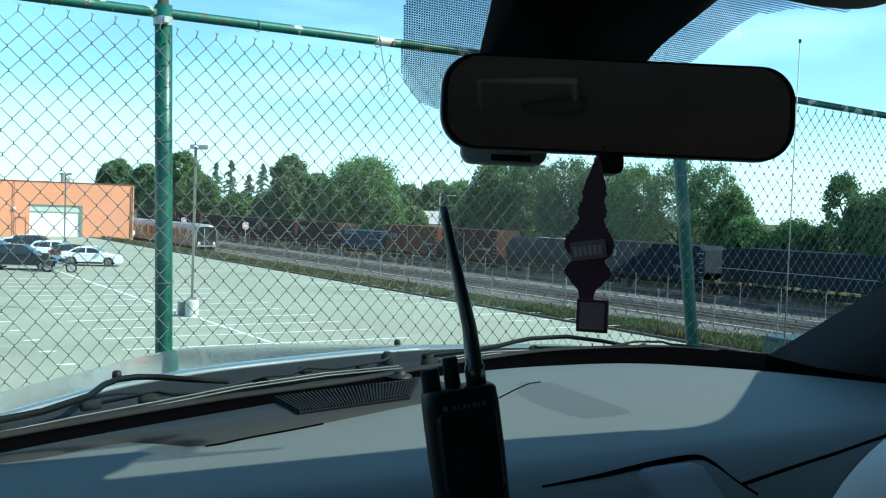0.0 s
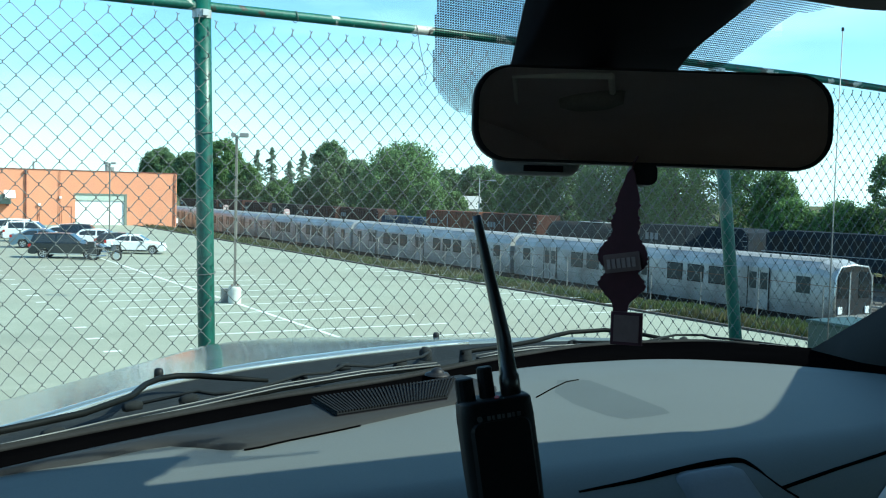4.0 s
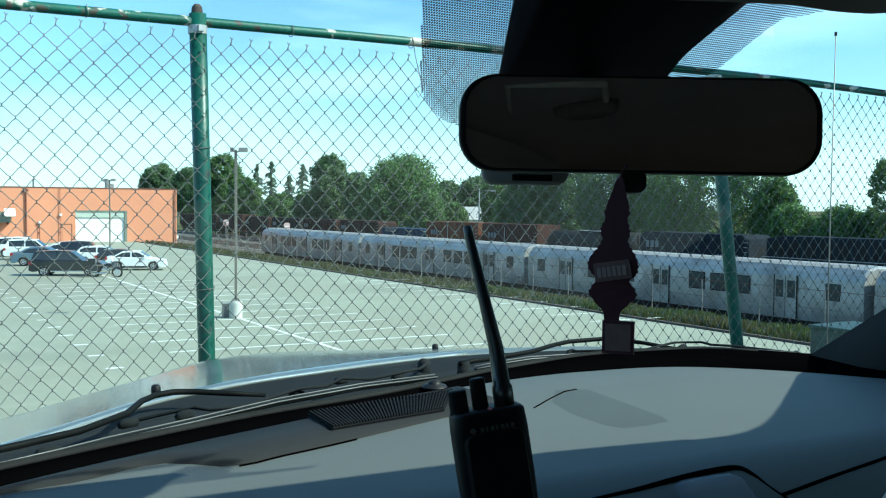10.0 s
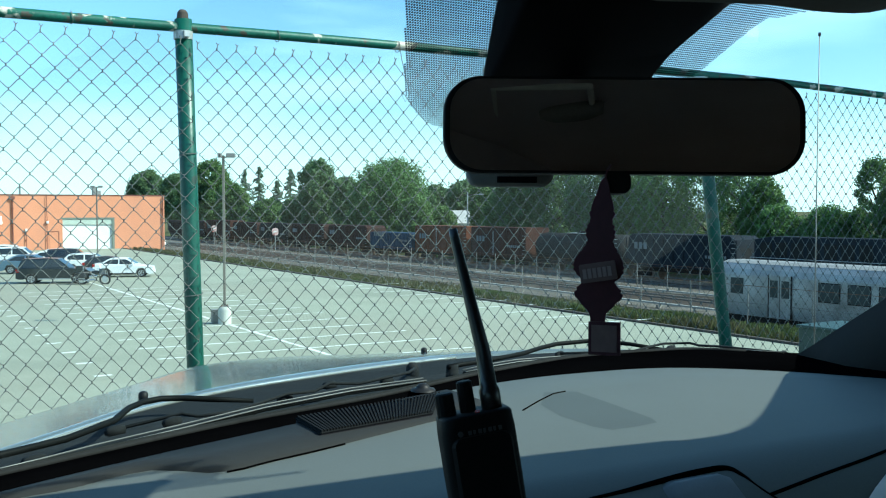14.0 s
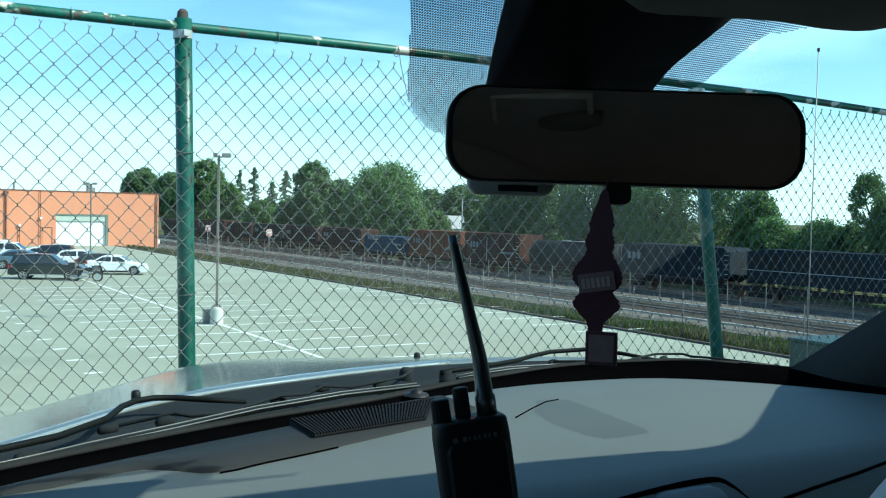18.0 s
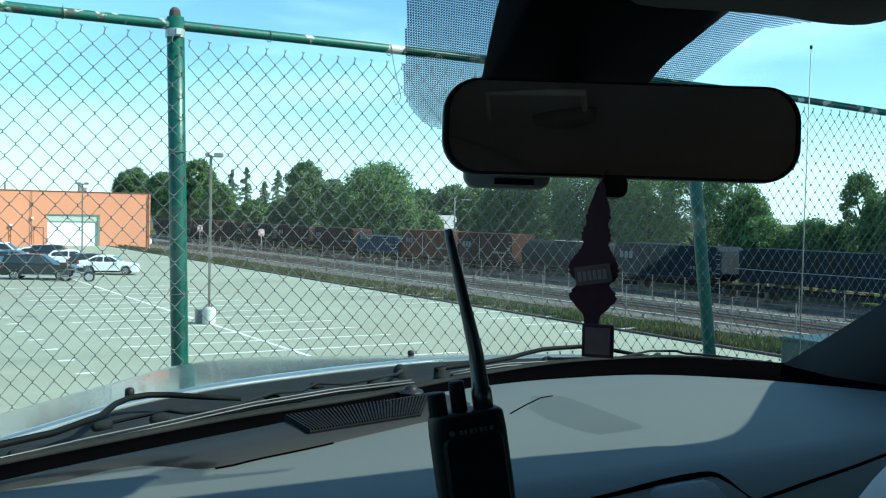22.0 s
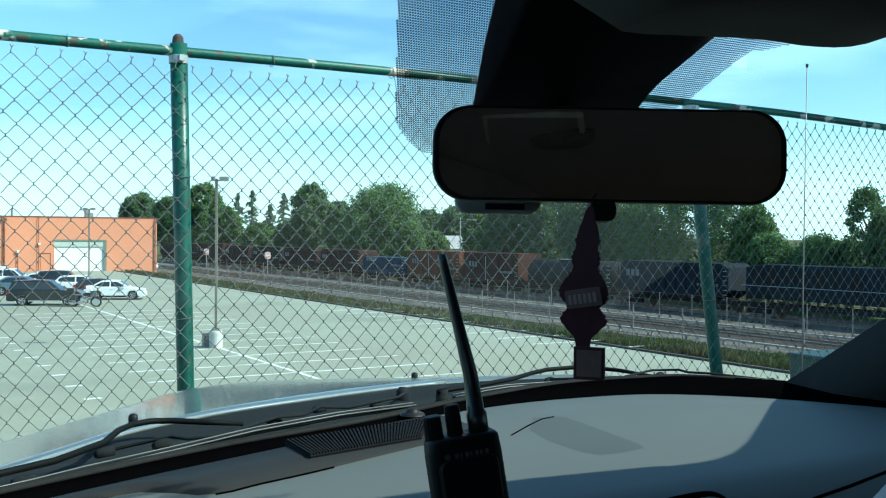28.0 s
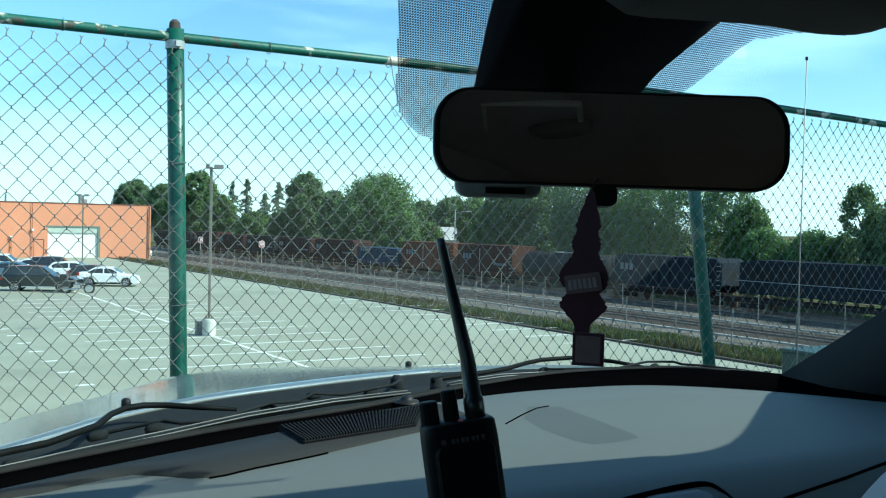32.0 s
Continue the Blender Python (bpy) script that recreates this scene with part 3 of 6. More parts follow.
# defroster grille: four corners on the dash, slats across it
A, B, C, D = Vector((.411, 1.060, DZ + .007)), Vector((.407, .976, DZ + .007)), Vector((.561, 1.012, DZ + .007)), Vector((.630, 1.116, DZ + .007))
vent = part("defroster_vent", Geo().add([A, B, C, D, *(p - Vector((0, 0, .006)) for p in (A, B, C, D))], [(0, 1, 2, 3), (7, 6, 5, 4), (0, 4, 5, 1), (1, 5, 6, 2), (2, 6, 7, 3), (3, 7, 4, 0)]), FRIT, car, "black slatted defroster grille")
lift = Vector((0, 0, .003))
for i in range(40):
    q = (i + 0.5) / 40
    p0, p1 = A.lerp(D, q), B.lerp(C, q)
    w = (D - A) / 40 * 0.22
    g = Geo()
    g.loft([[p0 - w, p0 - w + lift, p0 + w + lift, p0 + w], [p1 - w, p1 - w + lift, p1 + w + lift, p1 + w]], True, True)
    part("slat", g, VENT, vent)
g = Geo()
for p0, p1 in ((A, B), (B, C), (C, D), (D, A)):
    g.tube([p0, p1], 0.0011, 6)
part("vent_frame", g, VENT, vent)
g = Geo()
g.loft([[(.625 + r * math.cos(a), 1.155 + r * math.sin(a), DZ + .005 + z) for a in spread(0, 5.9, 15)] for r, z in ((.017, 0), (.015, .003), (.009, .004), (.0085, .006), (.005, .009), (.0005, .010))], True)
part("light_sensor", g, BLACK_PLASTIC, car, "small domed sensor on the dash", smooth=True)
# black seal between dash and glass
g = Geo()
g.loft([[(lat, FB(lat) - 0.004, DZ - 0.012), (lat, FB(lat) + 0.012, DZ + 0.004), (lat, (FB(lat) + FU(lat)) / 2, DZ + 0.002), (lat, FU(lat) + 0.004, DZ + 0.004), (lat, FU(lat) + 0.01, DZ - 0.02)] for lat in spread(-0.45, 1.39, 70)])
part("windshield_seal", g, SEAL, car, "black band at the foot of the windshield", smooth=True)


def shield(lat, q, lift=0.0):
    """A place on the windshield, q of the way up."""
    y = FU(lat) * (1 - q) + (0.53 - 0.05 * ((lat - 0.55) / 0.65) ** 2) * q
    return Vector((lat, y - lift * 0.5, DZ + 0.43 * q - lift * 0.86))


g = Geo()
g.loft([[shield(lat, q) for q in spread(0.0, 1.09, 14)] for lat in spread(-0.42, 1.39, 40)])
glass = part("windshield", g, WINDSHIELD, car, "clear windshield with a dotted black border", smooth=True)
glass.visible_shadow = False


FRIT_R = curve([(.555, .80), (.60, .82), (.615, .849), (.619, .872), (.623, .893), (.629, .919), (.644, .93), (.66, .94), (.707, .949), (.764, .953), (1.2, .96)])
g = Geo()
pitch = 0.0021
for i in range(int(0.29 / (pitch / 0.43 * 0.62))):
    q = 0.715 + i * pitch / 0.43 * 0.62
    for j in range(int(0.43 / pitch)):
        lat = 0.295 + (j + 0.5 * (i % 2)) * pitch
        low = 0.72 + 0.04 * max(0.0, (0.40 - lat) / 0.05) ** 2 if lat < 0.555 else FRIT_R(lat)
        if lat < 0.307 + 0.30 * (0.891 - q) or q < low or q > 0.974 or (0.41 < lat < 0.55 and q > 0.765):
            continue
        r = 0.00096 * min(1.0, 0.86 + (q - low) * 10)
        c = shield(lat, q, 0.002)
        up = (shield(lat, q + 0.01, 0.002) - c).normalized()
        side = (shield(lat + 0.01, q, 0.002) - c).normalized()
        g.add([c + side * r * math.cos(a) + up * r * 1.15 * math.sin(a) for a in (0.5, 1.57, 2.6, 3.67, 4.71, 5.76)], [(0, 1, 2, 3, 4, 5)])
frit = part("dotted_border", g, FRIT, glass, "black ceramic dots")
tagged(frit, kind="stuff")
# console behind the mirror
g = Geo()
low = [shield(.401, .802, .004), shield(.475, .819, .004), shield(.553, .837, .004)]
mid = [shield(.392, .86, .022), shield(.47, .87, .026), shield(.548, .88, .016)]
top = [shield(.352, 1.0, .006), shield(.47, 1.0, .006), shield(.590, 1.0, .006)]
top2 = [p + Vector((dx, -.05, -.008)) for p, dx in zip(top, (0, -.03, -.07))]
g.loft([[*low, *reversed([p + Vector((0, -.006, -.010)) for p in low])], [*[shield(l, .895, .004) for l in (.376, .47, .570)], *reversed(mid)], [*top, *reversed(top2)]], True, True)
part("mirror_console", g, FRIT, car, "black plastic cover behind the mirror", bevel=0.004, smooth=True)

# inside mirror: housing, glass, stalk, knob
MIR = CAR.inverted() @ (Matrix.Translation((0.1108, 0.62, 4.754)) @ pose(0, 0, 0, -3.0, 0.5, 1.0))


def rounded(w, h, r, n=8, skew=0.0):
    out = []
    for cx, cz, a0 in ((w / 2 - r, h / 2 - r, 0), (-w / 2 + r, h / 2 - r, 90), (-w / 2 + r, -h / 2 + r, 180), (w / 2 - r, -h / 2 + r, 270)):
        out += [(cx + r * math.cos(radians(a0 + 90 * i / n)), cz + r * math.sin(radians(a0 + 90 * i / n))) for i in range(n + 1)]
    return out


W, Hh = 0.2235, 0.0595
mirror = part("rear_view_mirror", Geo().loft([[MIR @ Vector((x * k, y, z * k)) for x, z in rounded(W, Hh, 0.022)] for k, y in ((0.965, -0.0045), (0.99, -0.006), (1.0, -0.002), (1.0, 0.006), (0.93, 0.02), (0.70, 0.03), (0.3, 0.033))], True, True), BLACK_PLASTIC, car, "black rear-view mirror housing", smooth=True)
g = Geo()
g.add([MIR @ Vector((x * 0.962, -0.0049, z * 0.945)) for x, z in rounded(W, Hh, 0.021)], [tuple(range(36))])
part("mirror_glass", g, MIRROR, mirror, "dark mirror glass")
g = Geo()
g.tube([MIR @ Vector((0.0, 0.03, 0.0)), MIR @ Vector((0.0, 0.06, 0.02)), shield(.475, .82, .02)], [0.012, 0.010, 0.014], 12)
part("mirror_stalk", g, BLACK_PLASTIC, mirror)
g = Geo()
g.prism([(x * 1.0 - 0.004, z - Hh / 2 - 0.005) for x, z in rounded(0.0165, 0.014, 0.005, 4)], -0.004, 0.012, MIR)
part("dip_lever", g, BLACK_PLASTIC, mirror, bevel=0.001)
TAG_GREY = material("grey_beige_tag_plastic", (0.30, 0.29, 0.27), 0.6, var=0.12, scale=20, fine=200, bump=0.05)
tag_box = part("toll_tag", Geo().prism([(x - 0.0675, z - 0.0195) for x, z in rounded(0.0575, 0.030, 0.008, 5)], 0.036, 0.050, MIR), TAG_GREY, mirror, "grey toll tag stuck on the glass behind the mirror", bevel=0.002)
part("tag_slot", Geo().box(-0.076, 0.0345, -0.0325, -0.050, 0.0362, -0.0285, MIR), FRIT, tag_box, "dark slot")

# cowl, hood, fenders
def hood_z(lat, q):
    return 1.025 - 0.075 * q + 0.010 * math.exp(-((lat - 0.55) / 0.5) ** 2)


HR = curve([(-.28, .93), (.135, 1.241), (.214, 1.312), (.287, 1.380), (.418, 1.458), (.63, 1.536), (.817, 1.597), (.926, 1.625), (1.1, 1.63), (1.25, 1.59), (1.37, 1.48)])
g = Geo()
g.loft([[(lat, FU(lat) + 0.012, DZ - 0.03), (lat, FU(lat) + 0.10, DZ - 0.045), (lat, (FU(lat) + HR(lat)) / 2, DZ - 0.046), (lat, HR(lat) - 0.012, hood_z(lat, 0) - 0.007), (lat, HR(lat) + 0.003, hood_z(lat, 0) - 0.008)] for lat in spread(-0.45, 1.40, 60)])
part("cowl", g, COWL, car, "black plastic cowl under the wipers", smooth=True)


g = Geo()
rows = []
for lat in spread(-0.28, 1.37, 56):
    y0, y1 = HR(lat), max(HF(lat), HR(lat) + 0.15)
    row = [(lat, y0, hood_z(lat, 0) - 0.010), (lat, y0 + 0.004, hood_z(lat, 0) - 0.006)]
    row += [(lat, y0 + (y1 - y0) * q, hood_z(lat, q)) for q in spread(0.02, 1.0, 16)]
    row += [(lat, y1 + 0.05, 0.925), (lat, y1 + 0.12, 0.86), (lat, y1 + 0.17, 0.74)]
    rows.append(row)
g.loft(rows)
part("hood", g, HOOD_PAINT, car, "glossy grey-green hood mirroring the lot", smooth=True)
# metal paler than the hood paint puts in the edge's sun glint
g = Geo()
g.tube([(lat, HR(lat) + 0.004, hood_z(lat, 0) - 0.006) for lat in spread(-0.2, 0.95, 40)], 0.0034, 8)
part("hood_lip", g, LIP_GLINT, car, "rounded rear edge of the hood, pale metal for its glint", smooth=True)
for x, y in ((.352, 1.554), (1.094, 2.027)):
    z = hood_z(x, (y - HR(x)) / (max(HF(x), HR(x) + 0.15) - HR(x))) - 0.003
    g = Geo()
    g.loft([[(x + r * math.cos(a), y + r * math.sin(a), z + h) for a in spread(0, 5.76, 12)] for r, h in ((.007, 0), (.0075, .007), (.007, .012), (.004, .0145))], True, True)
    part("washer_jet", g, BLACK_PLASTIC, car, "small black washer jet on the hood", smooth=True)
for side in (-1, 1):
    x0 = 1.37 if side > 0 else -0.28
    g = Geo()
    g.loft([[(x0, y, 1.0 - 0.05 * q), (x0 + side * 0.05, y, 0.985 - 0.05 * q), (x0 + side * 0.085, y, 0.93 - 0.06 * q), (x0 + side * 0.10, y, 0.6)] for y, q in ((0.9, 0), (1.2, 0.1), *(((1.45, 0.3), (1.7, 0.7), (1.9, 1.2)) if side > 0 else ((1.3, 0.3), (1.42, 0.8), (1.5, 1.2))))])
    part("fender", g, HOOD_PAINT, car, smooth=True)
g = Geo()
g.tube([(-0.2, 1.5, 0.55), (0.1, 1.95, 0.55), (0.55, 2.32, 0.55), (1.0, 2.32, 0.55), (1.35, 1.95, 0.55)], 0.14, 12)
part("bumper", g, HOOD_PAINT, car, smooth=True)
# radio mast on the fender
g = Geo()
g.tube([(1.405, 1.185, 0.98), (1.404, 1.183, 1.3), (1.402, 1.179, 1.598)], [0.0014, 0.0010, 0.0008], 8)
mast = part("radio_mast", g, LAMP_HEAD, car, "thin metal radio mast", smooth=True)
part("mast_tip", Geo().tube([(1.402, 1.179, 1.597), (1.402, 1.179, 1.603)], 0.0023, 8), BLACK_PLASTIC, mast)
part("mast_base", Geo().tube([(1.405, 1.185, 0.955), (1.405, 1.185, 0.985)], [0.014, 0.008], 12), BLACK_PLASTIC, mast)


# wipers: arm, yoke, blade and clips
def wiper(arm, yoke, blade, clips):
    w = part("wiper_arm", Geo().tube(arm, [0.0042] * (len(arm) - 2) + [0.004, 0.003], 8), ARM, car, "black wiper arm", smooth=True)
    part("wiper_yoke", Geo().tube(yoke, 0.0024, 6), COWL, w, smooth=True)
    g = Geo()
    for dy, dz, r in ((0, 0, 0.0012), (0.010, 0.002, 0.0011)):
        g.tube([(x, y + dy, z + dz) for x, y, z in blade], r, 6)
    part("wiper_blade", g, BLADE, w, "thin grey wiper blade", smooth=True)
    part("blade_rubber", Geo().tube([(x, y + 0.005, z - 0.003) for x, y, z in blade], 0.0038, 6), ARM, w, "black rubber", smooth=True)
    for x, y, z in clips:
        g = Geo()
        g.loft([[(sx * k, sy * k, h) for sx, sy in ((-.015, -.004), (.010, -.005), (.015, 0), (.010, .005), (-.015, .004))] for k, h in ((.9, -.006), (1.0, -.001), (.85, .003), (.4, .005))], True, True)
        g.v = [tuple(Matrix.Translation((x, y, z)) @ pose(0, 0, 0, 0, 0, 28) @ Vector(v)) for v in g.v]
        part("wiper_clip", g, COWL, w, smooth=True)
    return w


wiper([(.04, 1.10, 1.045), (.123, 1.146, 1.045), (.183, 1.183, 1.045), (.248, 1.245, 1.048), (.278, 1.305, 1.05), (.303, 1.338, 1.05), (.33, 1.350, 1.05), (.36, 1.350, 1.048), (.40, 1.334, 1.045), (.45, 1.325, 1.04)],
      [(.243, 1.207, 1.045), (.33, 1.246, 1.048), (.344, 1.219, 1.048), (.394, 1.228, 1.048), (.448, 1.266, 1.05), (.49, 1.30, 1.05), (.53, 1.30, 1.05), (.575, 1.35, 1.05), (.61, 1.325, 1.05), (.668, 1.355, 1.05), (.72, 1.38, 1.05), (.795, 1.50, 1.035)],
      [(.05, 1.01, 1.05), (.145, 1.062, 1.05), (.202, 1.097, 1.05), (.305, 1.151, 1.05), (.432, 1.222, 1.05), (.575, 1.276, 1.05), (.709, 1.301, 1.05)],
      [(.14, 1.101, 1.045), (.243, 1.207, 1.045), (.314, 1.223, 1.045), (.491, 1.308, 1.045), (.584, 1.37, 1.045), (.674, 1.362, 1.045)])
wiper([(.80, 1.395, 1.05), (.838, 1.412, 1.05), (.905, 1.43, 1.05), (.992, 1.466, 1.05), (1.06, 1.51, 1.05), (1.119, 1.54, 1.05), (1.208, 1.545, 1.05), (1.26, 1.50, 1.045), (1.29, 1.44, 1.04)],
      [(1.04, 1.435, 1.05), (1.12, 1.41, 1.05), (1.183, 1.394, 1.05), (1.25, 1.425, 1.05), (1.294, 1.443, 1.05), (1.345, 1.425, 1.05), (1.335, 1.39, 1.05), (1.36, 1.36, 1.05), (1.381, 1.29, 1.05), (1.397, 1.235, 1.05)],
      [(.80, 1.34, 1.05), (.88, 1.373, 1.05), (.935, 1.389, 1.05), (1.081, 1.379, 1.05), (1.20, 1.37, 1.05), (1.279, 1.351, 1.05), (1.353, 1.285, 1.05), (1.386, 1.224, 1.05)],
      [(1.052, 1.438, 1.048), (1.276, 1.401, 1.048), (1.40, 1.248, 1.048)])
part("wiper_nut", Geo().tube([(.796, 1.513, 1.0), (.796, 1.513, 1.035), (.796, 1.513, 1.042)], [0.013, 0.011, 0.006], 12), COWL, car, smooth=True)
part("wiper_nut", Geo().tube([(.81, 1.40, 1.02), (.81, 1.40, 1.052)], [0.012, 0.010], 12), COWL, car, smooth=True)

# pillars, roof, visors, doors, rear of the cabin
for side, x0, x1 in ((1, 1.335, 1.285), (-1, -0.42, -0.22)):
    g = Geo()
    rows = []
    for q in spread(0, 1, 12):
        p = shield(x0, q, 0.0) if side > 0 else shield(x0, q)
        x = x0 + (x1 - x0) * q
        y, z = p.y - 0.01, p.z
        rows.append([(x - side * 0.012, y, z + 0.004), (x - side * 0.03, y - 0.05, z - 0.04), (x - side * 0.02, y - 0.10, z - 0.08), (x + side * 0.05, y - 0.13, z - 0.05), (x + side * 0.07, y - 0.02, z + 0.01)])
    g.loft(rows, True, True)
    part("windshield_pillar", g, PILLAR, car, "grey trimmed windshield pillar", smooth=True)
    g = Geo()
    xd = 1.38 if side > 0 else -0.44
    g.loft([[(xd, y, 0.25), (xd, y, 0.9), (xd - side * 0.05, y, 0.98), (xd - side * 0.07, y, 1.015), (xd + side * 0.04, y, 1.03), (xd + side * 0.06, y, 0.9), (xd + side * 0.08, y, 0.25)] for y in (-0.62, -0.2, 0.3, 0.62, 0.98)], True, True)
    part("door", g, PILLAR, car, "grey door panel below the side window", smooth=False, bevel=0.006)
    g = Geo()
    g.loft([[(xd + side * 0.02, -0.62, 1.02), (x1 + side * 0.03, -0.45, 1.46)], [(xd + side * 0.02, 0.66, 1.02), (x1 + side * 0.03, 0.40, 1.46)]])
    pane = part("side_window", g, SIDE_GLASS, car, "clear side window")
    pane.visible_shadow = False
    # opaque window corner, out of view, added to keep sun off the dash
    g = Geo()
    g.loft([[(xd + side * 0.01, 0.66, 1.0), (x1 + side * 0.02, 0.40, 1.47)], [(xd + side * 0.01, 1.0, 1.0), (x1 + side * 0.02, 0.50, 1.50)], [(xd + side * 0.045, 1.0, 1.0), (x1 + side * 0.05, 0.50, 1.50)], [(xd + side * 0.045, 0.66, 1.0), (x1 + side * 0.05, 0.40, 1.47)]], True)
    part("sun_block_panel", g, PILLAR, car, "grey window corner added to keep sun off the dash")
    g = Geo()
    g.box(min(x1 - side * 0.03, x1 + side * 0.07), -1.36, 1.43, max(x1 - side * 0.03, x1 + side * 0.07), 0.41, 1.51 if side > 0 else 1.575)
    part("roof_rail", g, ROOF_CLOTH, car, bevel=0.01)
    g = Geo()
    g.tube([(xd + side * 0.02, -0.65, 0.3), (xd + side * 0.02, -0.63, 1.02), (x1 + side * 0.02, -0.5, 1.52)], 0.05, 8)
    part("door_pillar", g, PILLAR, car, smooth=True)
# rounded corner between pillar and roof, out of view, added to shape dash shadow
corner = [(1.330, .30), (1.320, .394), (1.309, .574), (1.292, .760), (1.272, .907), (1.250, .993), (1.224, 1.035), (1.201, 1.049), (1.15, 1.06)]
part("shadow_corner_trim", Geo().loft([[shield(a, q, 0.012), shield(a + 0.06, q + 0.06, 0.012), shield(a + 0.06, q + 0.06, -0.004), shield(a, q, -0.004)] for a, q in corner], True, True), PILLAR, car, "grey corner trim added to shape the dash shadow edge", smooth=True)
g = Geo()
rows = []
for lat in spread(-0.24, 1.27, 20):
    h = 0.035 * (1 - ((lat - 0.5) / 0.75) ** 2)
    yf = 0.475 - 0.055 * min(1.0, max(0.0, (lat - 1.07) / 0.13)) ** 1.5
    rows.append([(lat, yf + 0.012, 1.478), (lat, yf - 0.005, 1.468), (lat, yf - 0.06, 1.50 + h * 0.6), (lat, 0.2, 1.535 + h), (lat, -0.6, 1.545 + h), (lat, -1.4, 1.50 + h), (lat, -1.4, 1.54 + h), (lat, -0.6, 1.585 + h), (lat, 0.2, 1.575 + h), (lat, yf - 0.04, 1.548 + h * 0.6)])
g.loft(rows, True, True)
part("roof", g, ROOF_CLOTH, car, "grey roof lining", smooth=True)
HDR = curve([(-.3, 1.43), (.34, 1.433), (.384, 1.438), (.455, 1.444), (.52, 1.448), (.56, 1.448), (.615, 1.454), (.633, 1.459), (.652, 1.466), (.70, 1.469), (1.0, 1.475), (1.3, 1.478)])
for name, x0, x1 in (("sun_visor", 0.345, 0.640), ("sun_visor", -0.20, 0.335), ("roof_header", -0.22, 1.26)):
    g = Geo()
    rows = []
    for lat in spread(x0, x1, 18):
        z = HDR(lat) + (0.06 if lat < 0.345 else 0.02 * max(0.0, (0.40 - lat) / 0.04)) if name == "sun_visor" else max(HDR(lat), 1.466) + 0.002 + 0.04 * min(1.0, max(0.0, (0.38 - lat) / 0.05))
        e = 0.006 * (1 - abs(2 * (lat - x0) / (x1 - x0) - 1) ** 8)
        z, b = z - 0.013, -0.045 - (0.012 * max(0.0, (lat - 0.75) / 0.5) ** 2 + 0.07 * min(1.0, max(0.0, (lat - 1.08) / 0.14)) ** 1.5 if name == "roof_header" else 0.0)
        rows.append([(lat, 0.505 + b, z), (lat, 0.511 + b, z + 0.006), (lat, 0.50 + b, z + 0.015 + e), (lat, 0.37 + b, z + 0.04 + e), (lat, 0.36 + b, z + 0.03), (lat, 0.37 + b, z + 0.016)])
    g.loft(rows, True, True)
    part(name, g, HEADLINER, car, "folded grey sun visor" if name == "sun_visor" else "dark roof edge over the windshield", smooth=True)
g = Geo()
g.box(-0.40, -1.42, 0.3, 1.36, -1.36, 1.02)
g.box(-0.40, -1.42, 1.40, 1.30, -1.36, 1.56)
g.box(-0.40, -1.42, 1.0, 0.0, -1.36, 1.42)
g.box(1.0, -1.42, 1.0, 1.36, -1.36, 1.42)
part("cabin_back", g, SEAT, car, "dark rear end of the cabin")
rear = part("rear_window", Geo().box(0.0, -1.40, 1.02, 1.0, -1.395, 1.40), REAR_GLASS, car, "dark tinted rear window")
rear.visible_shadow = False
for x0 in (-0.38, 1.31):
    g = Geo()
    g.box(x0, -1.4, 0.25, x0 + 0.06, -0.6, 1.06)
    g.box(x0, -1.4, 1.42, x0 + 0.06, -0.6, 1.54)
    g.box(x0, -1.4, 1.04, x0 + 0.06, -1.28, 1.44)
    part("cabin_side", g, SEAT, car, "dark rear side of the cabin")
    pane = part("rear_side_window", Geo().box(x0 + 0.02, -1.3, 1.05, x0 + 0.026, -0.6, 1.43), REAR_GLASS, car, "dark tinted side window")
g = Geo()
g.box(-0.42, -1.42, 0.22, 1.40, 0.9, 0.28)
part("cabin_floor", g, SEAT, car, "dark carpet")
for x0 in (-0.12, 0.72):
    s = part("seat", Geo().box(x0, -0.52, 0.5, x0 + 0.48, 0.0, 0.62), SEAT, car, "dark cloth front seat", bevel=0.03)
    g = Geo()
    g.prism([(x0 + 0.24 + x, 0.9 + z) for x, z in rounded(0.47, 0.62, 0.1, 5)], -0.66, -0.53)
    part("seat_back", g, SEAT, s, bevel=0.02)
    g = Geo()
    g.prism([(x0 + 0.24 + x, 1.30 + z) for x, z in rounded(0.25, 0.16, 0.05, 5)], -0.66, -0.57)
    part("headrest", g, SEAT, s, bevel=0.015)
g = Geo()
g.box(0.26, 0.30, 0.28, 0.50, 0.70, 0.985)
part("centre_console", g, DASH_PANEL, car, "dark centre console", bevel=0.02)
# soft shadow painted as a darker patch, tray rim and seam of the dash
SHADOW_Z = DZ + 0.00008
shadow_outline = [(.772, 1.088), (.80, 1.080), (.813, 1.071), (.80, .98), (.785, .89), (.775, .868), (.74, .862), (.705, .862), (.697, .885), (.70, .953), (.72, 1.02)]
part("dash_shadow", Geo().add([(x, y, SHADOW_Z) for x, y in shadow_outline], [tuple(range(len(shadow_outline)))]), DASH_SHADOW, car, "darker patch painted as a soft shadow on the dash")
rim = [(.517, .692, 1.0475), (.583, .695, 1.049), (.632, .699, 1.051), (.681, .702, 1.0525), (.714, .701, 1.052), (.725, .691, 1.047), (.733, .678, 1.038), (.742, .669, 1.030), (.755, .661, 1.0215)]
fx, fy, fz = (curve([(i, p[k]) for i, p in enumerate(rim)]) for k in range(3))
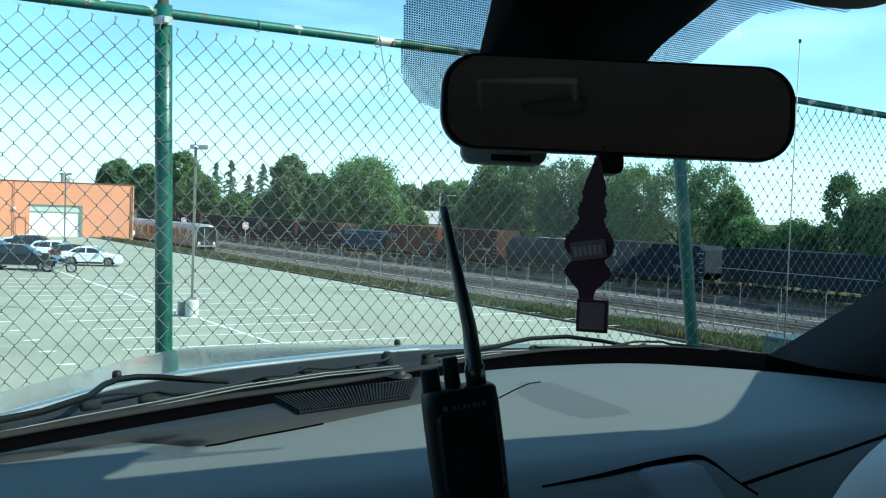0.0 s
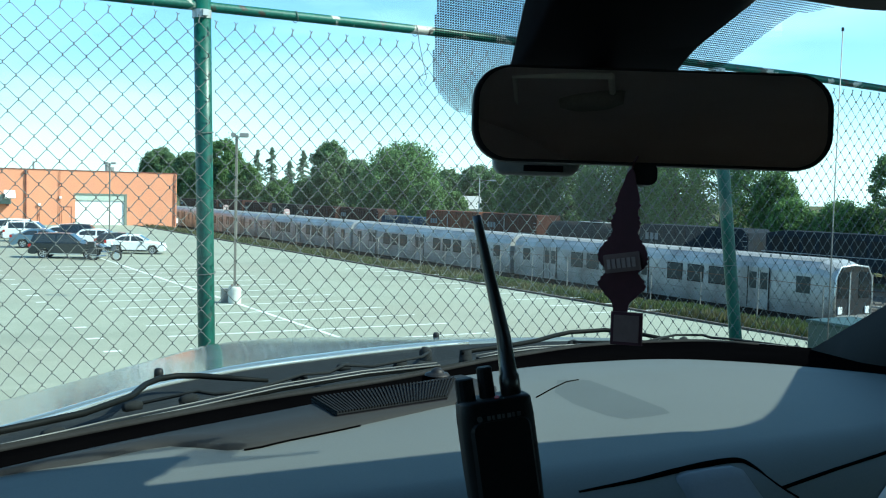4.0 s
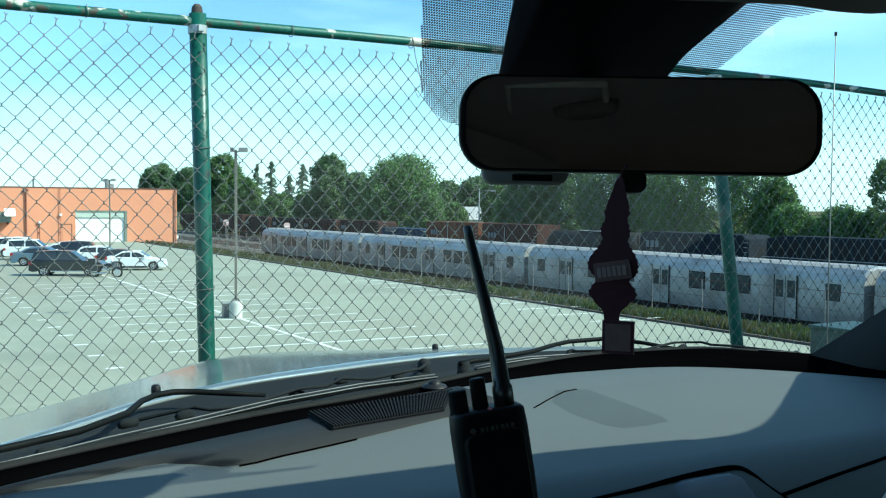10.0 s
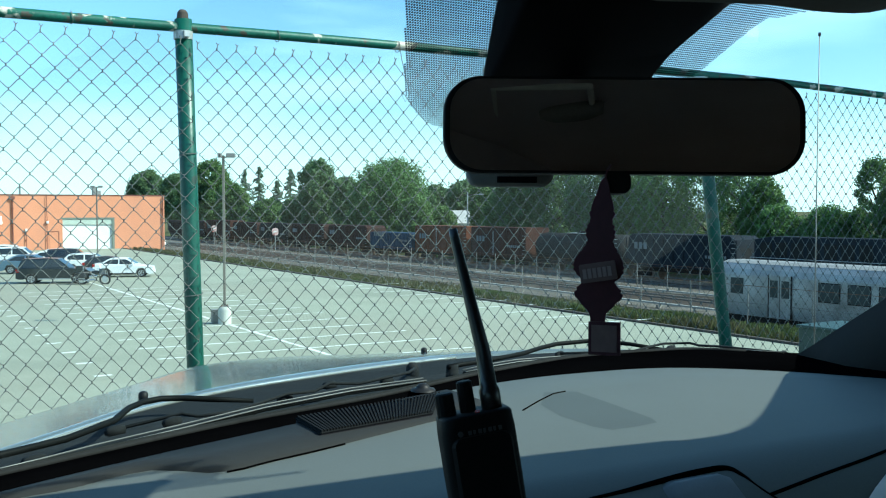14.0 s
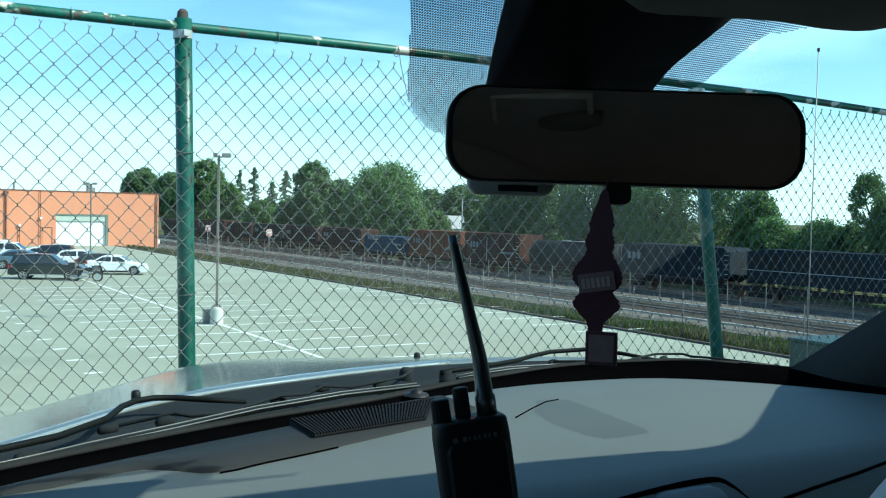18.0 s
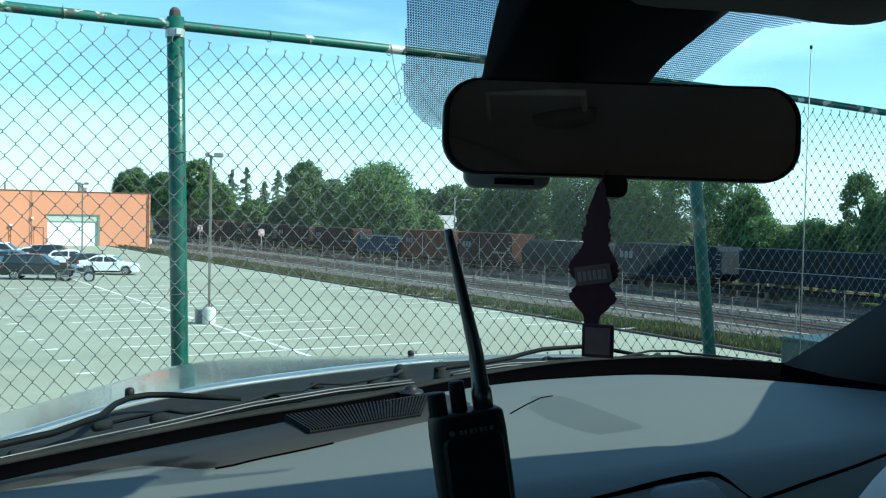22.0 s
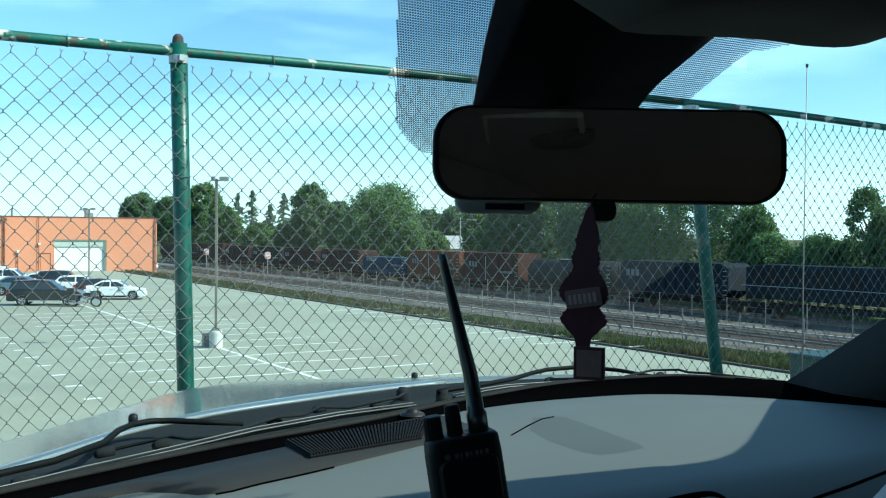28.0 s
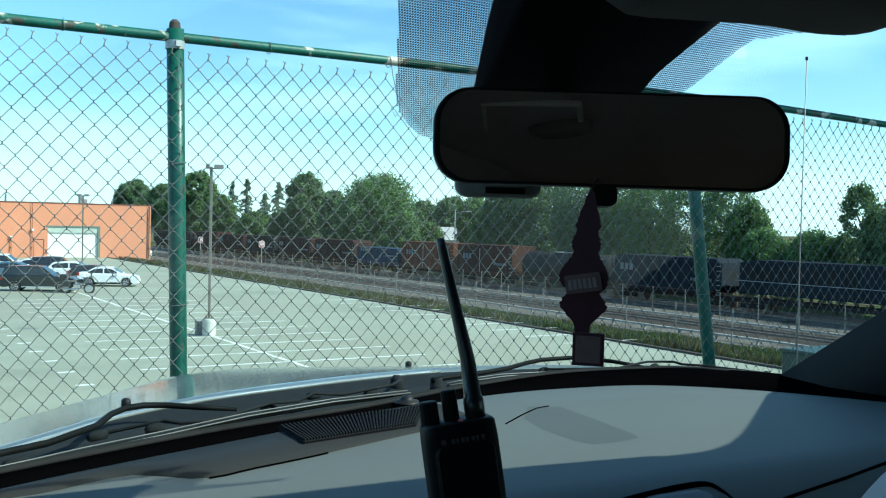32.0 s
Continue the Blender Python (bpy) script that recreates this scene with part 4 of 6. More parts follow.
part("tray_rim", Geo().tube([(fx(i), fy(i), fz(i)) for i in spread(0, 8, 48)], [0.0012 + 0.0024 * math.sin(math.pi * min(1.0, i / 34)) for i in range(48)], 8), SEAL, car, "dark rounded rim of a tray", smooth=True)
POD = material("pale_grey_pod_plastic", (0.115, 0.125, 0.130), 0.55, var=0.08, scale=5, fine=420, bump=0.1, spec=0.25)
pod_rows = []
for u in spread(0, 1, 12):
    x = .618 + .108 * u
    top = 1.0525 - .0010 * (abs(2 * u - 1) / .8) ** 2 - .026 * max(0.0, (u - .72) / .28) ** 2 - .012 * max(0.0, (.16 - u) / .16) ** 2
    pod_rows.append([(x, .640 + .004 * u, top - .035), (x, .660, top - .022), (x, .676, top - .009), (x, .687, top - .001), (x, .697 - .006 * u * u, top - .001), (x, .700 - .006 * u * u, top - .014)])
part("gauge_pod", Geo().loft(pod_rows), POD, car, "pale grey pod inside the tray rim", smooth=True)
part("panel_seam", Geo().tube([(.742, .669, 1.0305), (.820, .6766, 1.0372), (.899, .684, 1.0428), (1.0, .6967, 1.0503), (1.08, .715, 1.0575)], 0.0019, 6), SEAL, car, "dark gap beside the panel")

# outer skin: roof, flanks, tail, wheels
g = Geo()
g.loft([[(lat, y, float(np.interp(y, (-1.43, -0.6, 0.2, 0.40), (1.555, 1.603, 1.588, 1.548))) + 0.035 * (1 - ((lat - 0.5) / 0.75) ** 2)) for y in spread(-1.43, 0.40, 14)] for lat in spread(-0.30, 1.33, 16)])
part("roof_skin", g, HOOD_PAINT, car, "grey-green painted roof", smooth=True)
for side, xo in ((-1, -0.53), (1, 1.47)):
    g = Geo()
    g.loft([[(xo, y, 0.25), (xo + side * 0.015, y, 0.6), (xo, y, 0.95), (xo - side * 0.05, y, 1.03)] for y in (-1.46, -0.62, 0.3, 0.98)])
    part("flank", g, HOOD_PAINT, car, "grey-green painted flank", smooth=True)
    part("door_handle", Geo().box(xo - 0.01, -0.50, 0.86, xo + side * 0.035, -0.32, 0.90), BLACK_PLASTIC, car, bevel=0.006)
    part("wing_mirror", Geo().box(min(xo + side * 0.02, xo + side * 0.2), 0.62, 0.98, max(xo + side * 0.02, xo + side * 0.2), 0.74, 1.12), HOOD_PAINT, car, bevel=0.03)
    part("tail_light", Geo().box(min(xo - side * 0.2, xo), -1.49, 0.7, max(xo - side * 0.2, xo), -1.46, 0.92), LAMP_RED, car, "red tail light", bevel=0.01)
    for yw in (1.38, -0.98):
        xw = xo - side * 0.12
        tyre = part("wheel", Geo().tube([(xw - 0.10, yw, 0.31), (xw - 0.08, yw, 0.31), (xw + 0.08, yw, 0.31), (xw + 0.10, yw, 0.31)], [0.28, 0.31, 0.31, 0.28], 28), RUBBER, car, "black tyre")
        part("rim", Geo().tube([(xw + side * 0.095, yw, 0.31), (xw + side * 0.108, yw, 0.31)], [0.2, 0.17], 20), ALLOY, tyre, "pale rim")
g = Geo()
g.box(-0.52, -1.47, 0.30, 1.46, -1.43, 1.01)
part("tailgate", g, HOOD_PAINT, car, "grey-green painted tailgate", bevel=0.01)
# small pale blocks on the roof lining, added for bright marks in the mirror
for x, y in ((-.078, -.869), (.001, -.961)):
    part("roof_block", Geo().box(x - .012, y - .006, 1.548, x + .012, y + .006, 1.575), SIDING_TRIM, car, "small pale block", bevel=.003)

# ---- loose things in the car ----
# two-way radio on the console
RAD = CAR.inverted() @ Matrix.Translation((0.0268, 0.70, 4.512)) @ pose(0, 0, 0, -4, -8.5, 12)
radio = thing("two_way_radio", CAR @ RAD, "black two-way radio with stub antenna on the console", "radio")
g = Geo()
g.loft([[(x * k, z2, y) for x, z2 in rounded(0.053, 0.034, 0.009, 4)] for k, y in ((0.90, -0.115), (0.95, -0.11), (0.97, -0.03), (1.0, 0.0), (1.0, 0.036), (0.97, 0.047), (0.90, 0.049))], True, True)
part("radio_body", g, RADIO_BLACK, radio, "worn black radio case", smooth=True)
g = Geo()
g.loft([[(x, -0.0185 - d, 0.005 + z) for x, z in rounded(0.041 - d, 0.060, 0.006, 3)] for d in (-0.004, 0.0, 0.0015)], True, True)
part("front_panel", g, RADIO_BLACK, radio)
g = Geo()
for i in range(6):
    g.box(-0.014, -0.0215, -0.04 - i * 0.007, 0.014, -0.0175, -0.037 - i * 0.007)
part("speaker_grille", g, TRIM_BLACK, radio)
g = Geo()
g.tube([(0.014, 0, 0.045), (0.014, 0, 0.062), (0.0142, 0.001, 0.064), (0.0145, 0.002, 0.09), (0.013, 0.008, 0.12), (0.011, 0.02, 0.172), (0.0108, 0.0205, 0.179)], [0.0074, 0.0074, 0.0064, 0.0053, 0.0045, 0.0035, 0.0031], 14)
part("antenna", g, ANTENNA, radio, "stubby black rubber antenna", smooth=True)
for x, h, r in ((-0.0185, 0.064, 0.0066), (-0.003, 0.070, 0.0056)):
    part("knob", Geo().tube([(x, 0.002, 0.046), (x, 0.002, h), (x, 0.002, h + 0.001)], [r * 1.05, r, r * 0.8], 14), RADIO_BLACK, radio, "ribbed black knob")
part("status_light", Geo().tube([(0.001, -0.0100, 0.0485), (0.001, -0.0108, 0.0502)], 0.0018, 10), LAMP_RED, radio, "small red status light")
part("maker_badge", Geo().tube([(-0.0145, -0.0168, 0.0375), (-0.0145, -0.0180, 0.0375)], 0.0020, 12), RADIO_PRINT, radio, "small pale round badge")
g = Geo()
for i, w in enumerate((.003, .002, .003, .002, .003, .002, .003)):
    g.box(-0.009 + i * 0.0036, -0.0182, 0.0358, -0.009 + i * 0.0036 + w * 0.8, -0.0168, 0.0388)
part("maker_lettering", g, RADIO_PRINT, radio, "row of pale bars")

# tree-shaped card hanging from the mirror
CARD = Matrix.Translation((0.0985, 0.613, 4.722)) @ pose(0, 0, 0, 0, 3.0, -20)
fresh = thing("air_freshener", CARD, "dark maroon tree-shaped card hanging from the mirror", "air freshener")
EDGE = [(0, 2), (6, 6), (25, 11), (43, 18), (58, 22), (66, 23), (73, 19), (79, 21), (90, 25), (102, 26), (111, 23), (117, 26), (128, 33), (139, 40), (150, 44), (162, 44), (172, 40), (178, 33), (184, 29), (190, 36), (200, 42), (208, 44), (214, 40), (219, 33), (224, 31), (230, 24), (237, 17), (247, 14), (262, 14)]
wide = curve(EDGE)
half = [(0.00034 * (wide(z) + (1.6 * math.sin(z * 0.62) if 55 < z < 225 else 0)), -0.000348 * z) for z in spread(0, 262, 60)]
outline = [(x, z) for x, z in half] + [(-x * (1.0 + 0.05 * math.sin(i * 0.4)), z) for i, (x, z) in reversed(list(enumerate(half)))]
n = len(half)
g = Geo()
for y in (-0.0009, 0.0009):
    g.v += [(x, y + 0.004 * math.sin(z * 40), z) for x, z in outline]
m = 2 * n
for i in range(n - 1):
    a, b, c, d = i, i + 1, m - 2 - i, m - 1 - i
    g.f += [(a, b, c, d), (m + d, m + c, m + b, m + a)]
for i in range(m):
    j = (i + 1) % m
    g.f.append((i, m + i, m + j, j))
part("card", g, MAROON, fresh, "scalloped maroon card")
g = Geo()
g.prism([(x, z) for x, z in rounded(0.0225, 0.0115, 0.001, 2)], -0.0062, -0.0042, pose(0, 0, -0.0575, 0, -12, 0))
part("label_strip", g, TAG, fresh, "slanted faded label strip")
g = Geo()
for i in range(6):
    g.box(-0.0092 + i * 0.0031, -0.0070, -0.0033, -0.0092 + i * 0.0031 + 0.0022, -0.0060, 0.0027, pose(0, 0, -0.0575, 0, -12, 0))
part("lettering", g, CARD_PALE, fresh, "pale unreadable bars")
g = Geo()
g.box(-0.0098, -0.0012, -0.109, 0.0098, 0.0012, -0.0885, pose(0, 0, 0, 0, -3, 0))
foot = part("foot_tag", g, MAROON, fresh, "square tag at the foot of the card")
part("tag_print", Geo().box(-0.0078, -0.0018, -0.107, 0.0078, -0.0008, -0.0905, pose(0, 0, 0, 0, -3, 0)), TAG, foot)
part("string", Geo().tube([(0, 0, -0.001), (0.001, 0, 0.004), (0.003, 0.001, 0.008)], 0.0007, 5), MAROON, fresh)


# pale sheet on the dash edge, added in place of an unidentified thing
paper = thing("paper", CAR, "pale cream sheet lying on the dash edge", "paper")


def on_dash(lat, y, lift=0.0015):
    return Vector((lat, y - lift, DZ - 0.10 * (1 - math.sqrt(max(0.0, 1 - ((0.74 - y) / 0.10) ** 2))) + lift))


part("sheet", Geo().loft([[on_dash(lat, y) for y in spread(min(0.70, 0.660 + 0.29 * (lat - 0.88)), 0.645, 6)] for lat in spread(0.845, 1.08, 8)]), SIDING, paper, smooth=True)

# ---- the lot ----
# painted lines: a spine and the stalls across it
def paint(x0, y0, x1, y1, label="worn white parking line", w=0.15):
    a, b = GRID @ Vector((x0, y0, 0.005)), GRID @ Vector((x1, y1, 0.005))
    side = (b - a).cross(Vector((0, 0, 1))).normalized() * w / 2
    g = Geo()
    k = max(2, int((b - a).length / 2))
    g.loft([[a.lerp(b, i / k) - side, a.lerp(b, i / k) + side] for i in range(k + 1)])
    return single("parking_line", g, LINE, label, "parking line", group="parking lines")


paint(0, -14, 0, 30, "long worn white spine line", 0.16)
for i in range(-5, 9):
    y = i * 2.72 - 0.6
    paint(-5.1, y, 5.3, y)
for i in range(-4, 8):
    y = i * 2.72 - 0.3
    paint(-7.5, y, -7.0, y + 0.05, "short worn white dash", 0.22)
for i in range(-3, 7):
    paint(12.5, i * 2.72 + 0.4, 18.0, i * 2.72 + 0.4)


# lamp poles on concrete bases
def lamp_pole(m, height, heads):
    p = thing("lamp_pole", m, "slender grey lot lamp pole on a round concrete base", "lamp pole", "lot lamp poles")
    base = part("base", Geo().tube([(0, 0, -0.02), (0, 0, 0.6), (0, 0, 0.68), (0, 0, 0.72)], [0.27, 0.27, 0.25, 0.21], 24), WHITE_CONCRETE, p, "round pale concrete base", smooth=False)
    for a in range(4):
        g = Geo()
        g.tube([(0.16 * math.cos(a * 1.571 + .785), 0.16 * math.sin(a * 1.571 + .785), 0.7), (0.16 * math.cos(a * 1.571 + .785), 0.16 * math.sin(a * 1.571 + .785), 0.80)], 0.018, 6)
        part("anchor_bolt", g, RUST, base)
    part("base_plate", Geo().box(-0.2, -0.2, 0.718, 0.2, 0.2, 0.745), LAMP_HEAD, p)
    part("pole", Geo().box(-0.052, -0.052, 0.74, 0.052, 0.052, height), POLE, p, "square brown-grey steel pole", bevel=0.01)
    for s in heads:
        arm = part("arm", Geo().tube([(0, 0, height - 0.1), (s * 0.2, 0, height - 0.05)], 0.03, 8), LAMP_HEAD, p)
        h = part("lamp_head", Geo().box(s * 0.12, -0.16, height - 0.08, s * 0.50, 0.16, height + 0.09), LAMP_HEAD, arm, "boxy lamp head", bevel=0.03)
        part("lens", Geo().box(s * 0.18, -0.12, height - 0.10, s * 0.45, 0.12, height - 0.078), LAMP_CLEAR, arm)
    return p


lamp_pole(pose(-9.6, 41.65, 0, 0, 0, 8), 7.0, (1, -0.45))
lamp_pole(pose(-30.2, 84.5, 0, 0, 0, 5), 6.75, (1, -1))
box = thing("utility_box", pose(-10.1, 41.95, 0, 0, 0, 30), "small dark metal box beside the lamp base", "box")
part("body", Geo().box(-0.13, -0.13, 0, 0.13, 0.13, 0.55), LAMP_HEAD, box, bevel=0.01)
part("lid", Geo().box(-0.15, -0.15, 0.545, 0.15, 0.15, 0.58), LAMP_HEAD, box)
cabinet = thing("transformer_cabinet", pose(11.75, 30.6, 0, 0, 0, 31), "dark green transformer cabinet at the lot edge", "cabinet")
part("body", Geo().box(-1.0, -0.8, 0.08, 1.0, 0.8, 1.12), GREEN_BOX, cabinet, bevel=0.03)
part("lid", Geo().box(-1.06, -0.86, 1.115, 1.06, 0.86, 1.22), GREEN_BOX, cabinet, "dark weathered lid", bevel=0.03)
part("plinth", Geo().box(-1.2, -1.0, -0.02, 1.2, 1.0, 0.09), CONCRETE, cabinet)
part("door_seam", Geo().box(-0.012, -0.815, 0.12, 0.012, -0.795, 1.08), TRIM_BLACK, cabinet)


# ---- parked cars ----
def wheel(parent, x, y, r=0.33, w=0.21):
    t = part("wheel", Geo().loft([[(x + rr * math.cos(a), y + yy, r + rr * math.sin(a)) for a in spread(0, 2 * math.pi * 23 / 24, 24)] for rr, yy in ((r * .62, -w / 2), (r * .93, -w / 2), (r, -w * .32), (r, w * .32), (r * .93, w / 2), (r * .62, w / 2))], True, True), RUBBER, parent, "black tyre", smooth=False)
    for s in (-1, 1):
        g = Geo()
        g.loft([[(x + rr * math.cos(a), y + s * (w / 2 + d), r + rr * math.sin(a)) for a in spread(0, 2 * math.pi * 19 / 20, 20)] for rr, d in ((r * .66, -.01), (r * .64, .012), (r * .56, .004))], True)
        for k in range(5):
            a = k * 2 * math.pi / 5
            c, sn = math.cos(a), math.sin(a)
            q = [(x + c * rr - sn * o, y + s * (w / 2 + .008), r + sn * rr + c * o) for rr, o in ((.03, -.035), (r * .6, -.025), (r * .6, .025), (.03, .035))]
            g.add(q, [(0, 1, 2, 3)])
        part("rim", g, ALLOY, t, "pale alloy rim")
    part("brake_disc", Geo().tube([(x, y - w * .3, r), (x, y + w * .3, r)], r * .6, 16), UNDER, t)
    return t


def parked_car(kind, colour, m, label):
    """A road car facing +x: body, cabin with panes, wheels, lamps."""
    c = thing("parked_car", m, label, "car", "parked cars")
    paint_m = PAINTS[colour]
    L, Wd = {"sedan": (4.6, 1.78), "suv": (4.55, 1.84), "hatch": (4.2, 1.75), "minivan": (4.9, 1.95)}[kind]
    hgt = {"sedan": 1.45, "suv": 1.74, "hatch": 1.5, "minivan": 1.76}[kind]
    belt = 0.92 if kind in ("sedan", "hatch") else 1.06
    cl = 0.22 if kind != "suv" else 0.30
    prof = {"sedan": [(-2.30, .55), (-2.28, .95), (-2.15, 1.03), (-1.6, 1.0), (1.0, .93), (1.75, .86), (2.2, .72), (2.30, .5)],
            "suv": [(-2.27, .5), (-2.25, 1.05), (-2.1, 1.10), (-1.2, 1.09), (0.95, 1.06), (1.9, 1.0), (2.2, .85), (2.27, .5)],
            "hatch": [(-2.1, .5), (-2.08, .98), (-1.9, 1.02), (-1.2, 1.0), (0.9, .95), (1.6, .88), (2.0, .72), (2.1, .48)],
            "minivan": [(-2.45, .5), (-2.43, 1.08), (-2.2, 1.1), (-1.2, 1.09), (1.0, 1.05), (1.8, .95), (2.35, .75), (2.45, .48)]}[kind]
    cab = {"sedan": [(-1.75, 1.0), (-1.0, 1.40), (-.3, 1.45), (.25, 1.42), (1.1, .94)],
           "suv": [(-2.15, 1.1), (-1.95, 1.68), (-.6, 1.74), (.2, 1.70), (.95, 1.07)],
           "hatch": [(-1.95, 1.02), (-1.55, 1.42), (-.4, 1.5), (.2, 1.46), (1.1, .95)],
           "minivan": [(-2.35, 1.1), (-2.05, 1.68), (-.6, 1.76), (.4, 1.70), (1.5, 1.0)]}[kind]
    out = [(x, z) for x, z in prof] + [(L / 2 - .02, cl + .06), (L / 2 - .25, cl)]
    for wx in (1.38, -1.36):
        out += [(wx + .40 * math.cos(a), max(cl, .33 + .40 * math.sin(a))) for a in spread(0.0, math.pi, 9)]
    out += [(-L / 2 + .25, cl), (-L / 2 + .02, cl + .06)]
    g = Geo()
    g.loft([[(x, y, z if abs(y) < Wd / 2 - .01 or z < .7 else z - .05) for x, z in out] for y in (-Wd / 2, -Wd / 2 + .04, 0, Wd / 2 - .04, Wd / 2)], True, True)
    body = part("body", g, paint_m, c, smooth=False)
    g = Geo()
    g.loft([[(x, y * (Wd / 2 - .05 - .30 * max(0, z - belt)), z) for x, z in cab] for y in (-1, -.5, 0, .5, 1)], False)
    for s in (-1, 1):
        k = len(g.v)
        g.v += [(x, s * (Wd / 2 - .05 - .30 * max(0, z - belt)), z) for x, z in cab]
        g.f.append(tuple(range(k, k + len(cab))))
    part("cabin", g, paint_m, c, "painted roof and window frames")
    for s in (-1, 1):
        x0, x1 = cab[0][0] + .30, cab[-1][0] - .18
        cut = [x0 + (x1 - x0) * q for q in ((0, .36, .40, .70, .74, 1.0) if kind == "minivan" else (0, .46, .50, 1.0))]
        for a, b in zip(cut[::2], cut[1::2]):
            low = belt + .06
            def up(x):
                return np.interp(x, [p[0] for p in cab], [p[1] for p in cab]) - .10
            top = [(x, max(low + .02, min(up(x), hgt - .12))) for x in spread(b, a, 6)]
            o = [(a, low), (b, low), *top]
            g = Geo()
            g.add([(x, s * (Wd / 2 - .05 - .30 * max(0, z - belt) + .012), z) for x, z in o], [tuple(range(len(o)))])
            part("side_pane", g, DARK_GLASS, c, "dark side window")
    for (ax, az), (bx, bz) in ((cab[-1], cab[-2]), (cab[0], cab[1])):
        g = Geo()
        q = []
        for t in (.12, .9):
            x, z = ax + (bx - ax) * t, az + (bz - az) * t
            hw = Wd / 2 - .14 - .30 * max(0, z - belt)
            off = .012 if ax > 0 else -.012
            q.append([(x + off, -hw, z + .012), (x + off, hw, z + .012)])
        g.loft(q)
        part("windscreen", g, DARK_GLASS, c, "dark windscreen")
    for wx in (1.38, -1.36):
        for s in (-1, 1):
            wheel(c, wx, s * (Wd / 2 - .12))
    for s in (-1, 1):
        part("headlight", Geo().box(L / 2 - .26, s * (Wd / 2 - .38), .66, L / 2 - .06, s * (Wd / 2 + .004), .80), LAMP_CLEAR, c, "clear headlight", bevel=.03)
        part("tail_light", Geo().box(-L / 2 - .004, s * (Wd / 2 - .26), .78, -L / 2 + .20, s * (Wd / 2 + .004), 1.0), LAMP_RED, c, "red tail light", bevel=.02)
        part("wing_mirror", Geo().box(.70, s * (Wd / 2 + .02), belt + .02, .86, s * (Wd / 2 + .18), belt + .15), paint_m, c, bevel=.03)
        part("sill", Geo().box(-.95, s * (Wd / 2 - .03), cl, .97, s * (Wd / 2 + .012), cl + .07), ALLOY if kind == "suv" else BLACK_PLASTIC, c)
        part("door_handle", Geo().box(-.25, s * (Wd / 2 + .003), belt - .12, -.08, s * (Wd / 2 + .02), belt - .09), paint_m, c)
    part("bumper", Geo().box(L / 2 - .1, -Wd / 2 + .1, cl + .03, L / 2 + .03, Wd / 2 - .1, .52), BLACK_PLASTIC if kind == "suv" else paint_m, c, bevel=.03)
    part("bumper", Geo().box(-L / 2 - .03, -Wd / 2 + .1, cl + .05, -L / 2 + .1, Wd / 2 - .1, .55), BLACK_PLASTIC if kind == "suv" else paint_m, c, bevel=.03)
    return c


HEAD = 12
parked_car("suv", "black", pose(-26.15, 65.6, 0, 0, 0, 9.6) @ Matrix.Diagonal((1.03, 1, .95, 1)), "black sport utility vehicle with pale alloy rims")
parked_car("sedan", "white", pose(-23.75, 71.85, 0, 0, 0, 10.6) @ Matrix.Diagonal((.90, .95, .96, 1)), "white sedan parked broadside")
parked_car("hatch", "white", pose(-28.1, 77.3, 0, 0, 0, HEAD), "white hatchback between other cars")
parked_car("suv", "charcoal", pose(-30.4, 80.0, 0, 0, 0, HEAD + 4), "dark sport utility vehicle behind the white cars")
parked_car("hatch", "charcoal", pose(-25.6, 74.6, 0, 0, 0, HEAD) @ Matrix.Diagonal((.95, .95, .92, 1)), "low dark hatchback behind the white sedan")
parked_car("sedan", "blue", pose(-32.1, 75.8, 0, 0, 0, HEAD), "steel-blue sedan behind the black car")
parked_car("sedan", "white", pose(-33.2, 82.9, 0, 0, 0, HEAD), "white sedan in the back row")
parked_car("suv", "white", pose(-36.4, 83.9, 0, 0, 0, HEAD), "white sport utility vehicle in the back row")
parked_car("minivan", "white", pose(-39.4, 88.5, 0, 0, 0, HEAD), "white van at the end of the row")
parked_car("sedan", "white", pose(-34.6, 88.0, 0, 0, 0, HEAD - 4), "white sedan towards the loading door")

# motorcycle beside the black car
moto = thing("motorcycle", pose(-23.25, 64.25, 0, 0, 0, 9), "dark motorcycle with bright metal parts", "motorcycle")
for x in (-0.72, 0.72):
    w = part("wheel", Geo().tube([(x + .30 * math.cos(a), 0, .31 + .30 * math.sin(a)) for a in spread(0, 6.28, 22)], .06, 8), RUBBER, moto, "black tyre")
    part("rim", Geo().tube([(x, -.04, .31), (x, .04, .31)], .2, 14), ALLOY, w)
part("engine", Geo().box(-.25, -.16, .25, .25, .16, .58), CHROME, moto, "bright engine block", bevel=.04)
part("tank", Geo().loft([[(x, w * math.cos(a), .78 + h * math.sin(a)) for a in spread(0, 5.76, 12)] for x, w, h in ((-.1, .06, .05), (.05, .14, .11), (.25, .15, .13), (.42, .08, .07))], True, True), PAINTS["black"], moto, smooth=True)
part("saddle", Geo().box(-.75, -.13, .70, -.08, .13, .80), SEAT, moto, bevel=.04)
part("fork", Geo().tube([(.72, 0, .31), (.45, 0, .98)], .035, 8), CHROME, moto)
part("handlebar", Geo().tube([(.30, -.38, 1.02), (.44, -.1, 1.0), (.44, .1, 1.0), (.30, .38, 1.02)], .018, 8), CHROME, moto)
part("exhaust", Geo().tube([(.1, -.2, .3), (-.4, -.2, .27), (-.95, -.2, .33)], .045, 8), CHROME, moto)
part("top_box", Geo().box(-1.05, -.25, .82, -.6, .25, 1.2), PAINTS["black"], moto, bevel=.05)
for s in (-1, 1):
    part("pannier", Geo().box(-.95, s * .18, .42, -.45, s * .40, .78), PAINTS["charcoal"], moto, bevel=.04)
